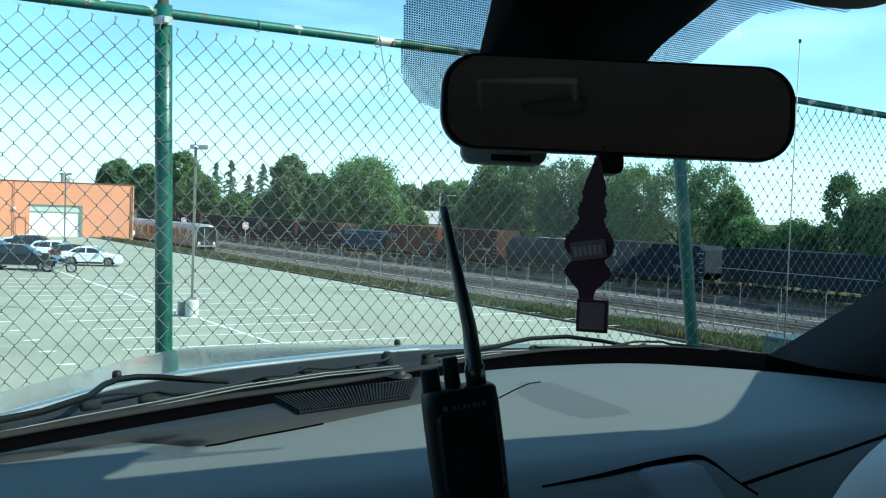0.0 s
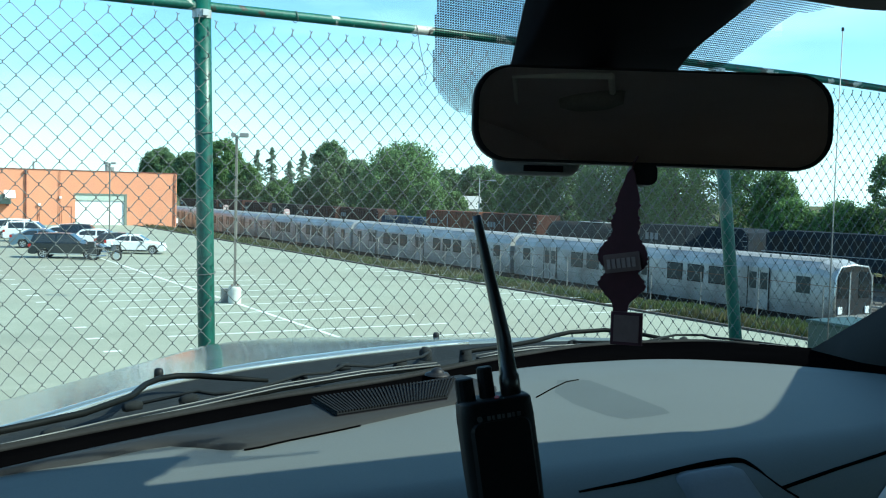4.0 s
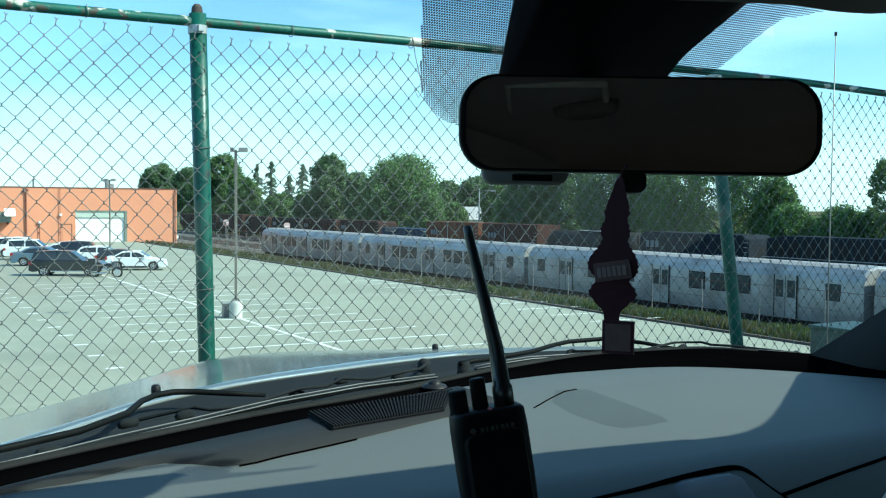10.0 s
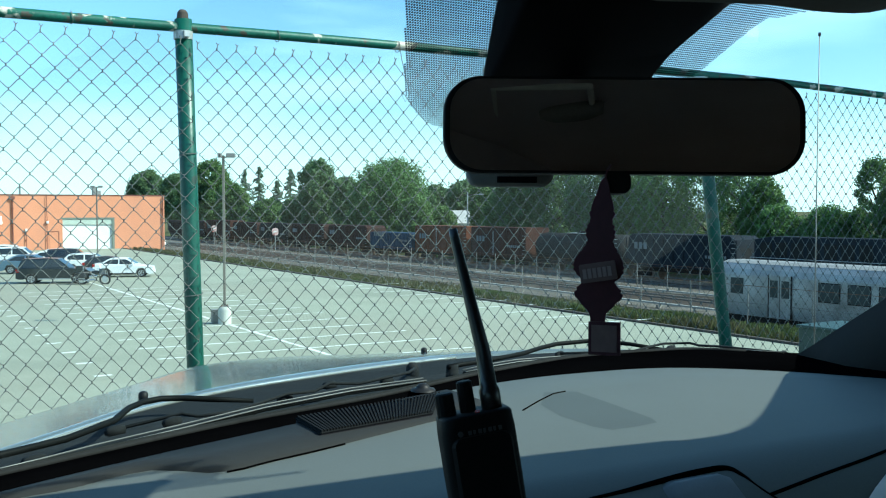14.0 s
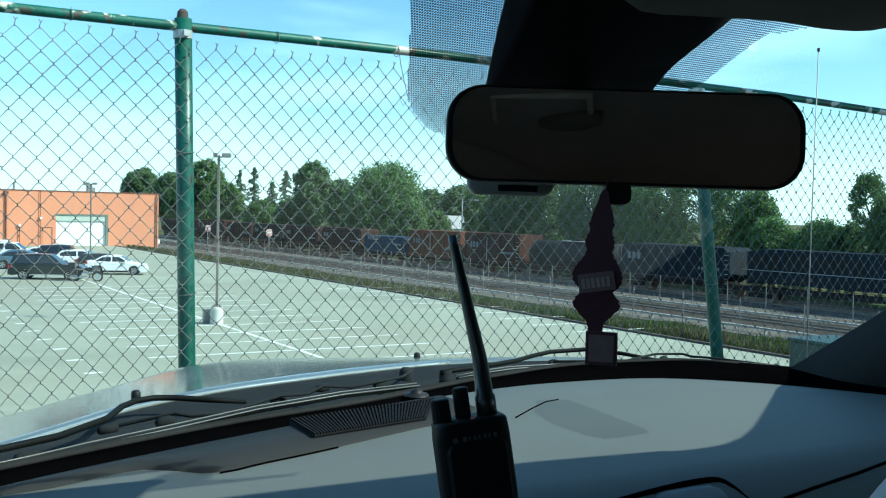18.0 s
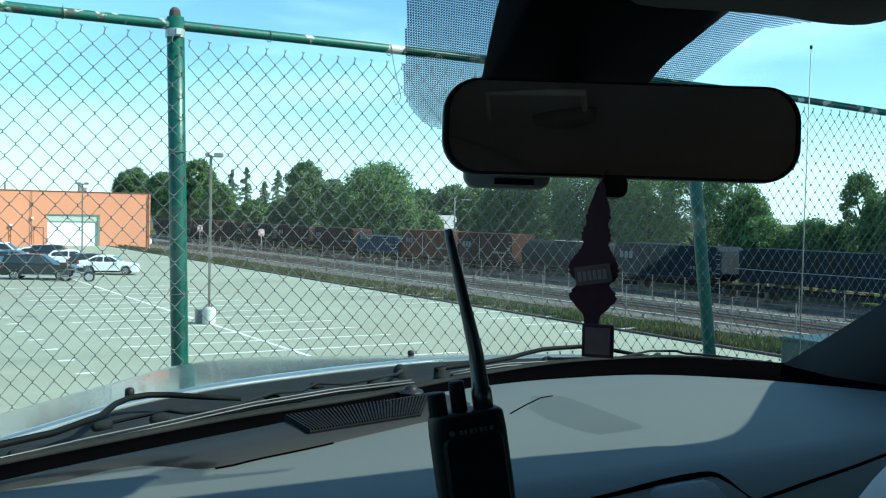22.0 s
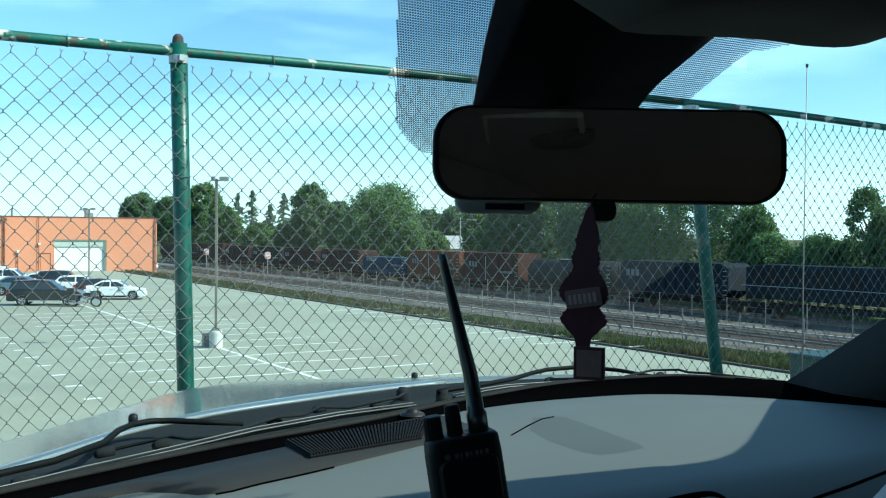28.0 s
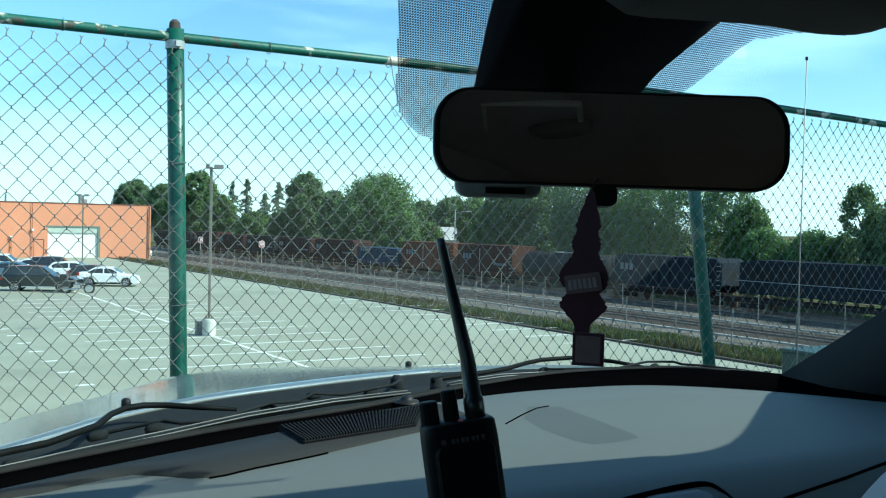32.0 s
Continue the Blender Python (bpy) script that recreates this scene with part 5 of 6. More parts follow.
part("fairing", Geo().loft([[(.42, -.30, .62), (.75, 0, .66), (.42, .30, .62)], [(.40, -.26, 1.0), (.62, 0, 1.04), (.40, .26, 1.0)]]), PAINTS["black"], moto)
part("windshield", Geo().loft([[(.48, -.2, 1.0), (.52, 0, 1.0), (.48, .2, 1.0)], [(.36, -.18, 1.32), (.38, 0, 1.35), (.36, .18, 1.32)]]), LAMP_CLEAR, moto)

# ---- orange warehouse ----
HOODBOX = material("pale_green_steel", (0.42, 0.47, 0.40), 0.6, var=0.12, scale=2, fine=20)
WH = pose(-37.4, 129.0, 0, 0, 0, 31)
ware = thing("warehouse", WH, "long low orange-painted warehouse with a white loading door", "building")
TOPZ = 6.62
D0, D1, DTOP = -12.6, -6.25, 3.75
L0 = -75.0
for x0, x1, z0, z1 in ((L0, D0, -0.3, TOPZ), (D1, 0, -0.3, TOPZ), (D0, D1, DTOP, TOPZ)):
    part("wall", Geo().box(x0, 0, z0, x1, 0.35, z1), ORANGE, ware, "flat orange painted wall")
part("wall", Geo().box(-0.35, 0.354, -0.3, 0, 45, TOPZ), ORANGE, ware)
part("wall", Geo().box(L0, 44.6, -0.3, -0.354, 45, TOPZ), ORANGE, ware)
part("wall", Geo().box(L0, 0.354, -0.3, L0 + .35, 44.596, TOPZ), ORANGE, ware)
part("roof", Geo().box(L0 + .36, 0.36, TOPZ - .5, -.36, 44.5, TOPZ - .2), TAR, ware, "dark flat roof")
part("coping", Geo().box(L0 - .05, -0.06, TOPZ, 0.06, 0.42, TOPZ + .12), PIPE, ware, "thin dark roof edge")
part("coping", Geo().box(-.42, 0.424, TOPZ, 0.06, 45.0, TOPZ + .12), PIPE, ware)
door = part("loading_door", Geo().box(D0 + .15, 0.22, -0.1, D1 - .15, 0.28, DTOP - .7), DOOR_WHITE, ware, "white roll-up loading door")
for i in range(14):
    z = i * 0.22
    part("slat", Geo().box(D0 + .16, 0.195, z, D1 - .16, 0.222, z + .19), DOOR_WHITE, door, bevel=0.01)
part("door_hood", Geo().box(D0 + .02, 0.05, DTOP - .72, D1 - .02, 0.33, DTOP - .03), HOODBOX, ware, "pale green box over the door", bevel=.02)
part("door_jamb", Geo().box(D0, -0.01, -0.2, D0 + .16, 0.30, DTOP), ORANGE, ware, "orange door jamb")
part("door_jamb", Geo().box(D1 - .30, -0.03, -0.2, D1, 0.30, DTOP), DOOR_FRAME, ware, "grey-green steel jamb")
part("door_lintel", Geo().box(D0, -0.035, DTOP - .03, D1, 0.2, DTOP + .16), DOOR_FRAME, ware)
sd = part("side_door", Geo().box(-14.0, -0.05, -0.1, -12.95, -0.004, 2.15), ORANGE, ware, "orange steel side door")
part("door_frame", Geo().box(-14.1, -0.07, 2.15, -12.85, -0.004, 2.25), PIPE, sd)
part("door_frame", Geo().box(-12.95, -0.07, -0.1, -12.85, -0.004, 2.15), PIPE, sd)
part("door_handle", Geo().box(-13.15, -0.12, 1.0, -13.07, -0.05, 1.12), ALLOY, sd)
for x, r, z1 in ((-18.1, .08, TOPZ - .2), (-14.25, .035, TOPZ - .1), (-16.6, .04, 2.2), (-0.25, .07, TOPZ - .2), (-45, .1, TOPZ - .2)):
    g = Geo()
    g.tube([(x, -0.16, -0.1), (x, -0.16, z1), (x, 0.02, z1 + .1)], r, 8)
    for z in (1.2, 3.2, 5.0):
        if z < z1:
            g.box(x - r - .06, -0.18, z, x + r + .06, -0.004, z + .06)
    part("downpipe", g, PIPE, ware, "dark red wall pipe")
part("pipe_head", Geo().box(-18.35, -0.3, TOPZ - .5, -17.85, -0.004, TOPZ - .15), PIPE, ware)
for x, z in ((-14.2, 3.2), (-16.6, 2.3)):
    part("wall_lamp", Geo().box(x - .14, -0.3, z, x + .14, -0.004, z + .3), LAMP_CLEAR, ware, "small wall lamp", bevel=.03)
unit = part("wall_unit", Geo().box(-21.85, -1.2, 2.45, -19.85, -0.004, 3.6), DOOR_FRAME, ware, "grey ventilation unit on the wall", bevel=.05)
part("unit_hood", Geo().loft([[(-20.65, -1.25, 3.1), (-20.65, -1.9, 3.2), (-20.65, -1.25, 4.1)], [(-19.45, -1.25, 3.1), (-19.45, -1.9, 3.2), (-19.45, -1.25, 4.1)]], True, True), DOOR_WHITE, unit)
part("unit_bracket", Geo().box(-21.65, -1.1, 2.2, -21.45, -0.01, 2.452), PIPE, unit)
part("unit_bracket", Geo().box(-20.25, -1.1, 2.2, -20.05, -0.01, 2.452), PIPE, unit)
part("side_door", Geo().box(-24.4, -0.05, -0.1, -23.1, -0.004, 2.3), ORANGE, ware)
part("door_frame", Geo().box(-23.1, -0.08, -0.1, -22.95, -0.004, 2.35), PIPE, ware)
for x, y, w, h in ((-7.6, 6, .35, 1.15), (-7.1, 6.3, .55, 0.75), (-16.2, 8, .14, 1.2), (-40, 10, 1.2, .9)):
    part("roof_vent", Geo().box(x, y, TOPZ - .25, x + w, y + .9, TOPZ + h), LAMP_HEAD, ware, "grey roof vent", bevel=.04)
part("meter_box", Geo().box(.004, .5, .3, .35, 1.0, .9), DOOR_WHITE, ware)


# ---- trackside fences ----
def track_fence(n0, z0, h, s0, s1, step, label):
    f = thing("trackside_fence", TRACK, label, "fence", "trackside fences")
    s, i = s0, 0
    while s <= s1:
        g = Geo()
        g.tube([(s, n0, z0 - .2), (s + 0.03 * math.sin(i * 2.3), n0, z0 + h)], 0.030, 6)
        part("post", g, LAMP_HEAD, f)
        s, i = s + step, i + 1
    part("top_rail", Geo().tube([(s0, n0, z0 + h - .03), (s1, n0, z0 + h - .03)], 0.014, 6), RUST, f)
    g = Geo()
    k = 0
    x = s0
    while x < s1:
        for d in (-1, 1):
            a = (x, n0 - .02, z0 if d > 0 else z0 + h - .06)
            b = (x + h * .95, n0 - .02, z0 + h - .06 if d > 0 else z0)
            g.tube([a, b], 0.0022, 3, False)
        x += 0.24
    part("wire_mesh", g, RUST, f, "thin wire mesh")
    return f


track_fence(-2.2, -0.95, 2.1, -70, 44, 3.8, "wire fence with thin grey posts along the near track")
track_fence(13.6, -1.3, 1.9, -110, 60, 3.4, "low wire fence between the two railways")


# ---- signs beside the siding ----
SIGN_PINK = patched(material("faded_pink_sign", (0.55, 0.40, 0.38), 0.6, var=0.1, scale=3, fine=30), (0.45, 0.12, 0.10), 3.0, 0.52, 0.60)
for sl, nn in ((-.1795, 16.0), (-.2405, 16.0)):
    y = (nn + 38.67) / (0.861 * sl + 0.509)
    sign = thing("trackside_sign", pose(sl * y, y, -1.5, 0, 0, 20), "faded pink and white board on a grey post", "sign", "trackside signs")
    part("post", Geo().tube([(0, 0, -.1), (0, 0, 3.6)], .05, 8), GALV, sign)
    part("board", Geo().prism([(x, z + 3.0) for x, z in rounded(.95, 1.15, .35, 5)], -.09, -.05), SIGN_PINK, sign, "faded pink and white board", bevel=.01)
    part("stripe", Geo().box(-.3, -.098, 2.9, .3, -.088, 3.1), SIDING, sign, "pale stripe")


# ---- freight cars standing beyond ----
def freight_car(kind, colour, s0, length, label):
    c = thing("freight_car", TRACK @ pose(s0, 21.6, -1.47, 0, 0, 0), label, "freight car", "standing freight cars")
    mat = FREIGHT[colour]
    hgt = {"hopper": 4.1, "box": 4.35, "gondola": 3.3, "loco": 4.5, "tank": 4.0}[kind]
    L = length - 1.1
    if kind in ("box", "gondola", "hopper"):
        g = Geo()
        if kind == "hopper":
            g.prism([(0, 1.9), (0.3, hgt - .3), (.8, hgt), (L - .8, hgt), (L - .3, hgt - .3), (L, 1.9), (L - 1.6, 1.2), (1.6, 1.2)], 0.05, 3.0)
        else:
            g.box(0, 0.05, 1.1, L, 3.0, hgt)
        body = part("body", g, mat, c, bevel=.05)
        k = int(L / 1.15)
        for i in range(k + 1):
            x = i * L / k
            part("rib", Geo().box(x - .06 if i else 0, -.06, 1.15 if kind != "hopper" else 1.7, x + .06, .048, hgt - .1 if kind != "hopper" else hgt - .35), mat, c)
        if kind == "box":
            d = part("sliding_door", Geo().box(L / 2 - 1.5, -.04, 1.2, L / 2 + 1.5, .046, hgt - .25), mat, c)
            part("door_bar", Geo().tube([(L / 2 - .8, -.07, 1.3), (L / 2 - .8, -.07, hgt - .4)], .03, 6), GALV, d)
        g = Geo()
        for i in range(5 if kind == "gondola" else 3):
            g.box(1.2 + i * .62, -.085, 2.75, 1.2 + i * .62 + .42, -.062, 3.35)
        part("lettering", g, PALE_PAINT, c, "pale unreadable bars")
        g = Geo()
        for i in range(7):
            g.box(L - 3.4 + i * .36, -.085, 2.2, L - 3.4 + i * .36 + .22, -.062, 2.45)
        part("lettering", g, PALE_PAINT, c)
    elif kind == "tank":
        part("body", Geo().tube([(x, 1.55, 2.45) for x in (0.0, .15, .5, L - .5, L - .15, L)], [.6, 1.1, 1.45, 1.45, 1.1, .6], 24), mat, c, smooth=True)
        part("dome", Geo().tube([(L / 2, 1.55, 3.8), (L / 2, 1.55, 4.15)], .6, 14), mat, c)
        part("walkway", Geo().box(L / 2 - 2, .9, 3.9, L / 2 + 2, 2.2, 3.95), GALV, c)
    else:
        part("body", Geo().prism([(0.3, 1.5), (0.3, 3.9), (2.0, 4.15), (L - 4.2, 4.15), (L - 4.2, 1.5)], .45, 2.6), mat, c, bevel=.06)
        cab = part("cab", Geo().prism([(L - 4.1, 1.5), (L - 4.1, hgt), (L - 1.9, hgt), (L - 1.6, 3.4), (L - 1.5, 2.9), (L - .1, 2.7), (L, 1.5)], .15, 2.9), mat, c, bevel=.06)
        part("cab_window", Geo().box(L - 3.7, .12, 3.2, L - 2.3, .16, 3.95), DARK_GLASS, cab)
        for i in range(7):
            part("grille", Geo().box(1.0 + i * 1.5, .40, 2.6, 1.0 + i * 1.5 + 1.1, .46, 3.7), UNDER, c)
        part("handrail", Geo().tube([(.2, .1, 2.5), (L - 4.3, .1, 2.5)], .025, 6), GALV, c)
        part("stripe", Geo().box(.4, .425, 1.75, L - 4.3, .452, 1.95), FREIGHT["dark"], c)
    part("underframe", Geo().box(-.45, .6, .78, L + .45, 2.4, 1.12), UNDER, c)
    for x in (1.6, L - 1.6):
        b = part("bogie", Geo().box(x - 1.1, .45, .35, x + 1.1, .75, .72), UNDER, c, bevel=.05)
        for dx in (-.85, .85):
            part("wheel", Geo().tube([(x + dx, .75, .45), (x + dx, .9, .45)], .45, 18), STEEL, b)
            part("wheel", Geo().tube([(x + dx, 2.1, .45), (x + dx, 2.25, .45)], .45, 18), STEEL, b)
    g = Geo()
    for i in range(7):
        g.box(L - .5, -.10, 1.2 + i * .38, L - .05, -.07, 1.23 + i * .38)
    part("ladder", g, GALV, c)
    return c


s = -172.0
for kind, colour, ln, label in (
        ("hopper", "brown", 15.0, "brown ribbed hopper car on the siding"), ("hopper", "brown", 15.0, "brown ribbed hopper car on the siding"), ("box", "rust", 16.5, "rust-red ribbed boxcar on the siding"),
        ("hopper", "brown", 15.0, "brown ribbed hopper car on the siding"), ("hopper", "dark", 15.0, "dark ribbed hopper car on the siding"), ("hopper", "brown", 15.0, "brown ribbed hopper car on the siding"), ("hopper", "brown", 15.0, "brown ribbed hopper car on the siding"),
        ("gondola", "blue", 13.0, "blue gondola with pale lettering"), ("box", "orange", 13.5, "faded orange boxcar on the siding"), ("box", "rust", 12.0, "rust-red ribbed boxcar on the siding"),
        ("tank", "dark", 15.0, "dark round tank car on the siding"), ("hopper", "slate", 14.5, "slate-grey ribbed hopper car on the siding"), ("loco", "slate", 20.0, "slate-grey locomotive with pale stripe"),
        ("box", "slate", 16.5, "slate-blue boxcar on the siding"), ("box", "blue", 16.5, "blue ribbed boxcar on the siding"), ("hopper", "slate", 15.0, "slate-grey ribbed hopper car on the siding"), ("hopper", "dark", 15.0, "dark ribbed hopper car on the siding")):
    freight_car(kind, colour, s, ln, label)
    s += ln


# ---- trees ----
def crown_geo(rng, lobes, count, size, gaps=0.0):
    """Many small leaf clumps spread over the lobes (x, y, z, radius, squash)."""
    w = np.array([r ** 2 for *_, r, q in lobes])
    pick = rng.choice(len(lobes), count, p=w / w.sum())
    lob = np.array(lobes)[pick]
    d = rng.normal(size=(count, 3))
    d /= np.linalg.norm(d, axis=1)[:, None]
    rad = lob[:, 3] * (1 - 0.6 * rng.random(count) ** 2.0) * (1 + 0.16 * np.sin(d[:, 0] * 5 + lob[:, 0]) * np.cos(d[:, 2] * 6 + lob[:, 1]))
    p = lob[:, :3] + d * rad[:, None] * np.stack([np.ones(count), np.ones(count), lob[:, 4]], 1)
    p += rng.normal(size=(count, 3)) * lob[:, 3:4] * (0.12 + 0.22 * (rng.random((count, 1)) > 0.75))
    a = rng.normal(size=(count, 3)) * 0.6 + d * 1.1
    a /= np.linalg.norm(a, axis=1)[:, None]
    b = np.cross(a, rng.normal(size=(count, 3)))
    b /= np.linalg.norm(b, axis=1)[:, None]
    c = np.cross(a, b)
    sz = size * (0.5 + rng.random(count))[:, None]
    quad = np.stack([p - b * sz, p - c * sz * 0.7 + a * sz * .2, p + b * sz, p + c * sz * 0.7 - a * sz * .2], 1)
    g = Geo()
    g.v = [tuple(q) for q in quad.reshape(-1, 3).tolist()]
    g.f = [(4 * i, 4 * i + 1, 4 * i + 2, 4 * i + 3) for i in range(count)]
    return g


def plain_part(name, geo, mat, parent, label=""):
    me = bpy.data.meshes.new(name)
    me.from_pydata(geo.v, [], geo.f)
    me.materials.append(mat)
    ob = new(name, me)
    ob.parent = parent
    return tagged(ob, label)


def tree(x, y, z, height, width, mat, seed, label, count=2600, low=0.12, dense=True, leaf=0.19, group="trees beyond the tracks"):
    rng = np.random.default_rng(seed)
    t = thing("tree", pose(x, y, z), label, "tree", group)
    g = Geo()
    lean = rng.normal(size=2) * 0.02 * height
    trunk = [(lean[0] * q, lean[1] * q, height * 0.75 * q - 0.3) for q in spread(0, 1, 6)]
    g.tube(trunk, [height * .022 * (1.15 - q) for q in spread(0, 1, 6)], 8)
    for k in range(7):
        a, q = k * 2.4 + rng.random(), 0.3 + 0.09 * k
        b = Vector((lean[0] * q, lean[1] * q, height * .75 * q))
        e = b + Vector((math.cos(a) * width * .36, math.sin(a) * width * .36, height * (.16 + .05 * rng.random())))
        g.tube([b, b.lerp(e, .5) + Vector((0, 0, height * .02)), e], [height * .009, height * .006, height * .003], 6)
    part("trunk", g, BARK, t, "tapered brown trunk with limbs")
    lobes = []
    mid, tall = height * (low + 1) / 2, height * (1 - low) / 2
    for k in range(44):
        up = 1 - 2 * (k + .5) / 44
        a = k * 2.4 + .5 * rng.random()
        ring = math.sqrt(1 - up * up)
        r = width * (0.085 + 0.085 * rng.random())
        k2 = 0.74 + .2 * rng.random()
        lobes.append((math.cos(a) * (width / 2 - r * .6) * ring * k2, math.sin(a) * (width / 2 - r * .6) * ring * k2, mid + up * (tall - r * .6) * (.9 + .1 * k2), r, 0.85))
    if dense:
        lobes.append((0, 0, mid, width * .30, tall / width * 1.7))
    plain_part("crown", crown_geo(rng, lobes, count, leaf), mat, t, "uneven leafy crown")
    return t


def conifer(x, y, z, height, width, seed, label="tall dark ragged conifer"):
    rng = np.random.default_rng(seed)
    t = thing("conifer", pose(x, y, z), label, "tree", "trees beyond the tracks")
    part("trunk", Geo().tube([(0, 0, -.3), (0, 0, height * .5), (0, 0, height * .98)], [height * .016, height * .010, .03], 8), BARK, t)
    g = Geo()
    for k in range(95):
        q = ((k + rng.random()) / 95) ** .9
        a, r = rng.random() * 6.28, width * .75 * (1 - q) ** .8 * (.3 + .9 * rng.random()) + .10
        z0 = height * (.12 + .88 * q)
        for i in range(38):
            u = (i + rng.random()) / 38
            p = Vector((math.cos(a) * r * u + rng.normal() * .10, math.sin(a) * r * u + rng.normal() * .10, z0 - r * u * u * .30 + rng.normal() * .07))
            d = Vector(rng.normal(size=3)).normalized() * (.13 + .15 * rng.random())
            e = d.orthogonal() * .5
            g.add([p - d, p - e, p + d, p + e], [(0, 1, 2, 3)])
    plain_part("crown", g, NEEDLE, t, "layered needle branches")
    return t


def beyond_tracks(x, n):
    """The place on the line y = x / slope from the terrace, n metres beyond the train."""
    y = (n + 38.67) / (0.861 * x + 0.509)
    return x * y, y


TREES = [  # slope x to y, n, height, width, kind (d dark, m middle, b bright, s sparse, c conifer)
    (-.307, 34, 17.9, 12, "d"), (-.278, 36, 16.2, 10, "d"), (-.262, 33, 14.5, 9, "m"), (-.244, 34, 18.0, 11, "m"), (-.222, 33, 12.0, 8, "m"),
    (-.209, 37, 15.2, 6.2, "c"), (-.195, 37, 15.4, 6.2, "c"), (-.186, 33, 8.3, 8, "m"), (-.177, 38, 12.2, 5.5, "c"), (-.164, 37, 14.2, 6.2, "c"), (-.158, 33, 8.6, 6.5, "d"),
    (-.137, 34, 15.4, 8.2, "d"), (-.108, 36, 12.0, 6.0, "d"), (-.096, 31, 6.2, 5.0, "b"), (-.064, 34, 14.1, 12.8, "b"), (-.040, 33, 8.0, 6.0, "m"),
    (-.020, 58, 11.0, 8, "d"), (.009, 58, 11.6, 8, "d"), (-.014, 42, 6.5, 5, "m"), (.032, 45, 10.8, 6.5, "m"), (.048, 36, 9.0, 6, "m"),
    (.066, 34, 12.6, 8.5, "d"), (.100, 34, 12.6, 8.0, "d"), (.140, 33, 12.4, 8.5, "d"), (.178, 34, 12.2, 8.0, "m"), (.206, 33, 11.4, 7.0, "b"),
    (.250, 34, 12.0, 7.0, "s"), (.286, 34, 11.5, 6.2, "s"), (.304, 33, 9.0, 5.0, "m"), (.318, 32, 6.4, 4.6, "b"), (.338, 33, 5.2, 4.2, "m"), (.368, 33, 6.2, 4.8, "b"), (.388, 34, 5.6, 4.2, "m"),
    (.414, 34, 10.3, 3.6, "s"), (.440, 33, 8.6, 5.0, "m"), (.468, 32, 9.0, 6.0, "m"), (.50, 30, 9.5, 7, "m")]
LEAVES = {"d": (LEAF_DARK, "dense dark green leafy tree"), "m": (LEAF_MID, "leafy green tree with gaps"), "b": (LEAF_BRIGHT, "broad bright green leafy tree"), "s": (LEAF_MID, "loose leafy tree with sky showing through")}
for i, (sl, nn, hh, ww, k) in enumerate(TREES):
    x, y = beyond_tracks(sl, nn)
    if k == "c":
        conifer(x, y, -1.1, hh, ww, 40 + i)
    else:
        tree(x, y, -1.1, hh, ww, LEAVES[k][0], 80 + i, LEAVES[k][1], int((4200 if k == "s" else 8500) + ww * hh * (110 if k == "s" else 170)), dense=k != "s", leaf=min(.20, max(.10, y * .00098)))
# unseen trees added on the terrace to shade the end of the fence
tree(10.1, 6.2, DECK, 11.2, 7.0, LEAF_MID, 201, "unseen broad tree added to shade the fence end", 9000, low=0.36, group="terrace trees")
for x, y, hh in ((10.2, 10.8, 12.0), (14.6, 5.4, 13.0)):
    tree(x, y, DECK, hh, 7.2, LEAF_DARK, 210 + int(x), "unseen dark tree added to dim light on the fence", 9000, low=0.25, group="terrace trees")

# tree line carried on out of view, added to shade the track bed
for i, (s, n, hh) in enumerate(((26, 33, 18), (33, 31, 17), (41, 33, 18))):
    p = rail_line(s, n, -1.1)
    tree(p.x, p.y, -1.1, hh, 8.5, LEAF_DARK, 240 + i, "unseen dark tree added to shade the track bed", 6000)

# scrub in front of the trees, weeds along the lot edge
rng = np.random.default_rng(5)
lobes = []
for k in range(150):
    p = rail_line(-190 + k * 2.1 + rng.random(), 29.5 + 2.5 * rng.random(), -1.3)
    lobes.append((p.x, p.y, p.z + .8 + rng.random(), 1.2 + 1.1 * rng.random(), .9))
me = bpy.data.meshes.new("scrub")
gg = crown_geo(rng, lobes, 16000, 0.26)
me.from_pydata(gg.v, [], gg.f)
me.materials.append(LEAF_DARK)
tagged(new("scrub", me), "dark scrub in front of the trees", "scrub", kind="stuff")


def weeds(name, count, n0, n1, s0, s1, h, mat, label, seed, slim=1.0):
    r = np.random.default_rng(seed)
    g = Geo()
    patch = lambda s, n: 0.5 + 0.5 * noise.noise((s * .22, n * .35, seed))
    made = 0
    while made < count:
        s, n = s0 + (s1 - s0) * r.random(), n0 + (n1 - n0) * r.random()
        d = patch(s, n)
        if r.random() > d * 1.2:
            continue
        z = np.interp(n, [c[0] for c in cross], [c[1] for c in cross])
        p = rail_line(s, n, float(z) - .02)
        a = r.random() * 6.28
        hh = h * (.4 + r.random()) * (.4 + d)
        w = hh * (.07 + .10 * r.random()) * slim
        dx, dy = math.cos(a) * w, math.sin(a) * w
        lx, ly = r.normal() * hh * .25, r.normal() * hh * .25
        g.add([(p.x - dx, p.y - dy, p.z), (p.x + dx, p.y + dy, p.z), (p.x + dx * .6 + lx, p.y + dy * .6 + ly, p.z + hh), (p.x - dx * .6 + lx, p.y - dy * .6 + ly, p.z + hh * .85)], [(0, 1, 2, 3)])
        made += 1
    me = bpy.data.meshes.new(name)
    me.from_pydata(g.v, [], g.f)
    me.materials.append(mat)
    return tagged(new(name, me), label, "weeds", kind="stuff")


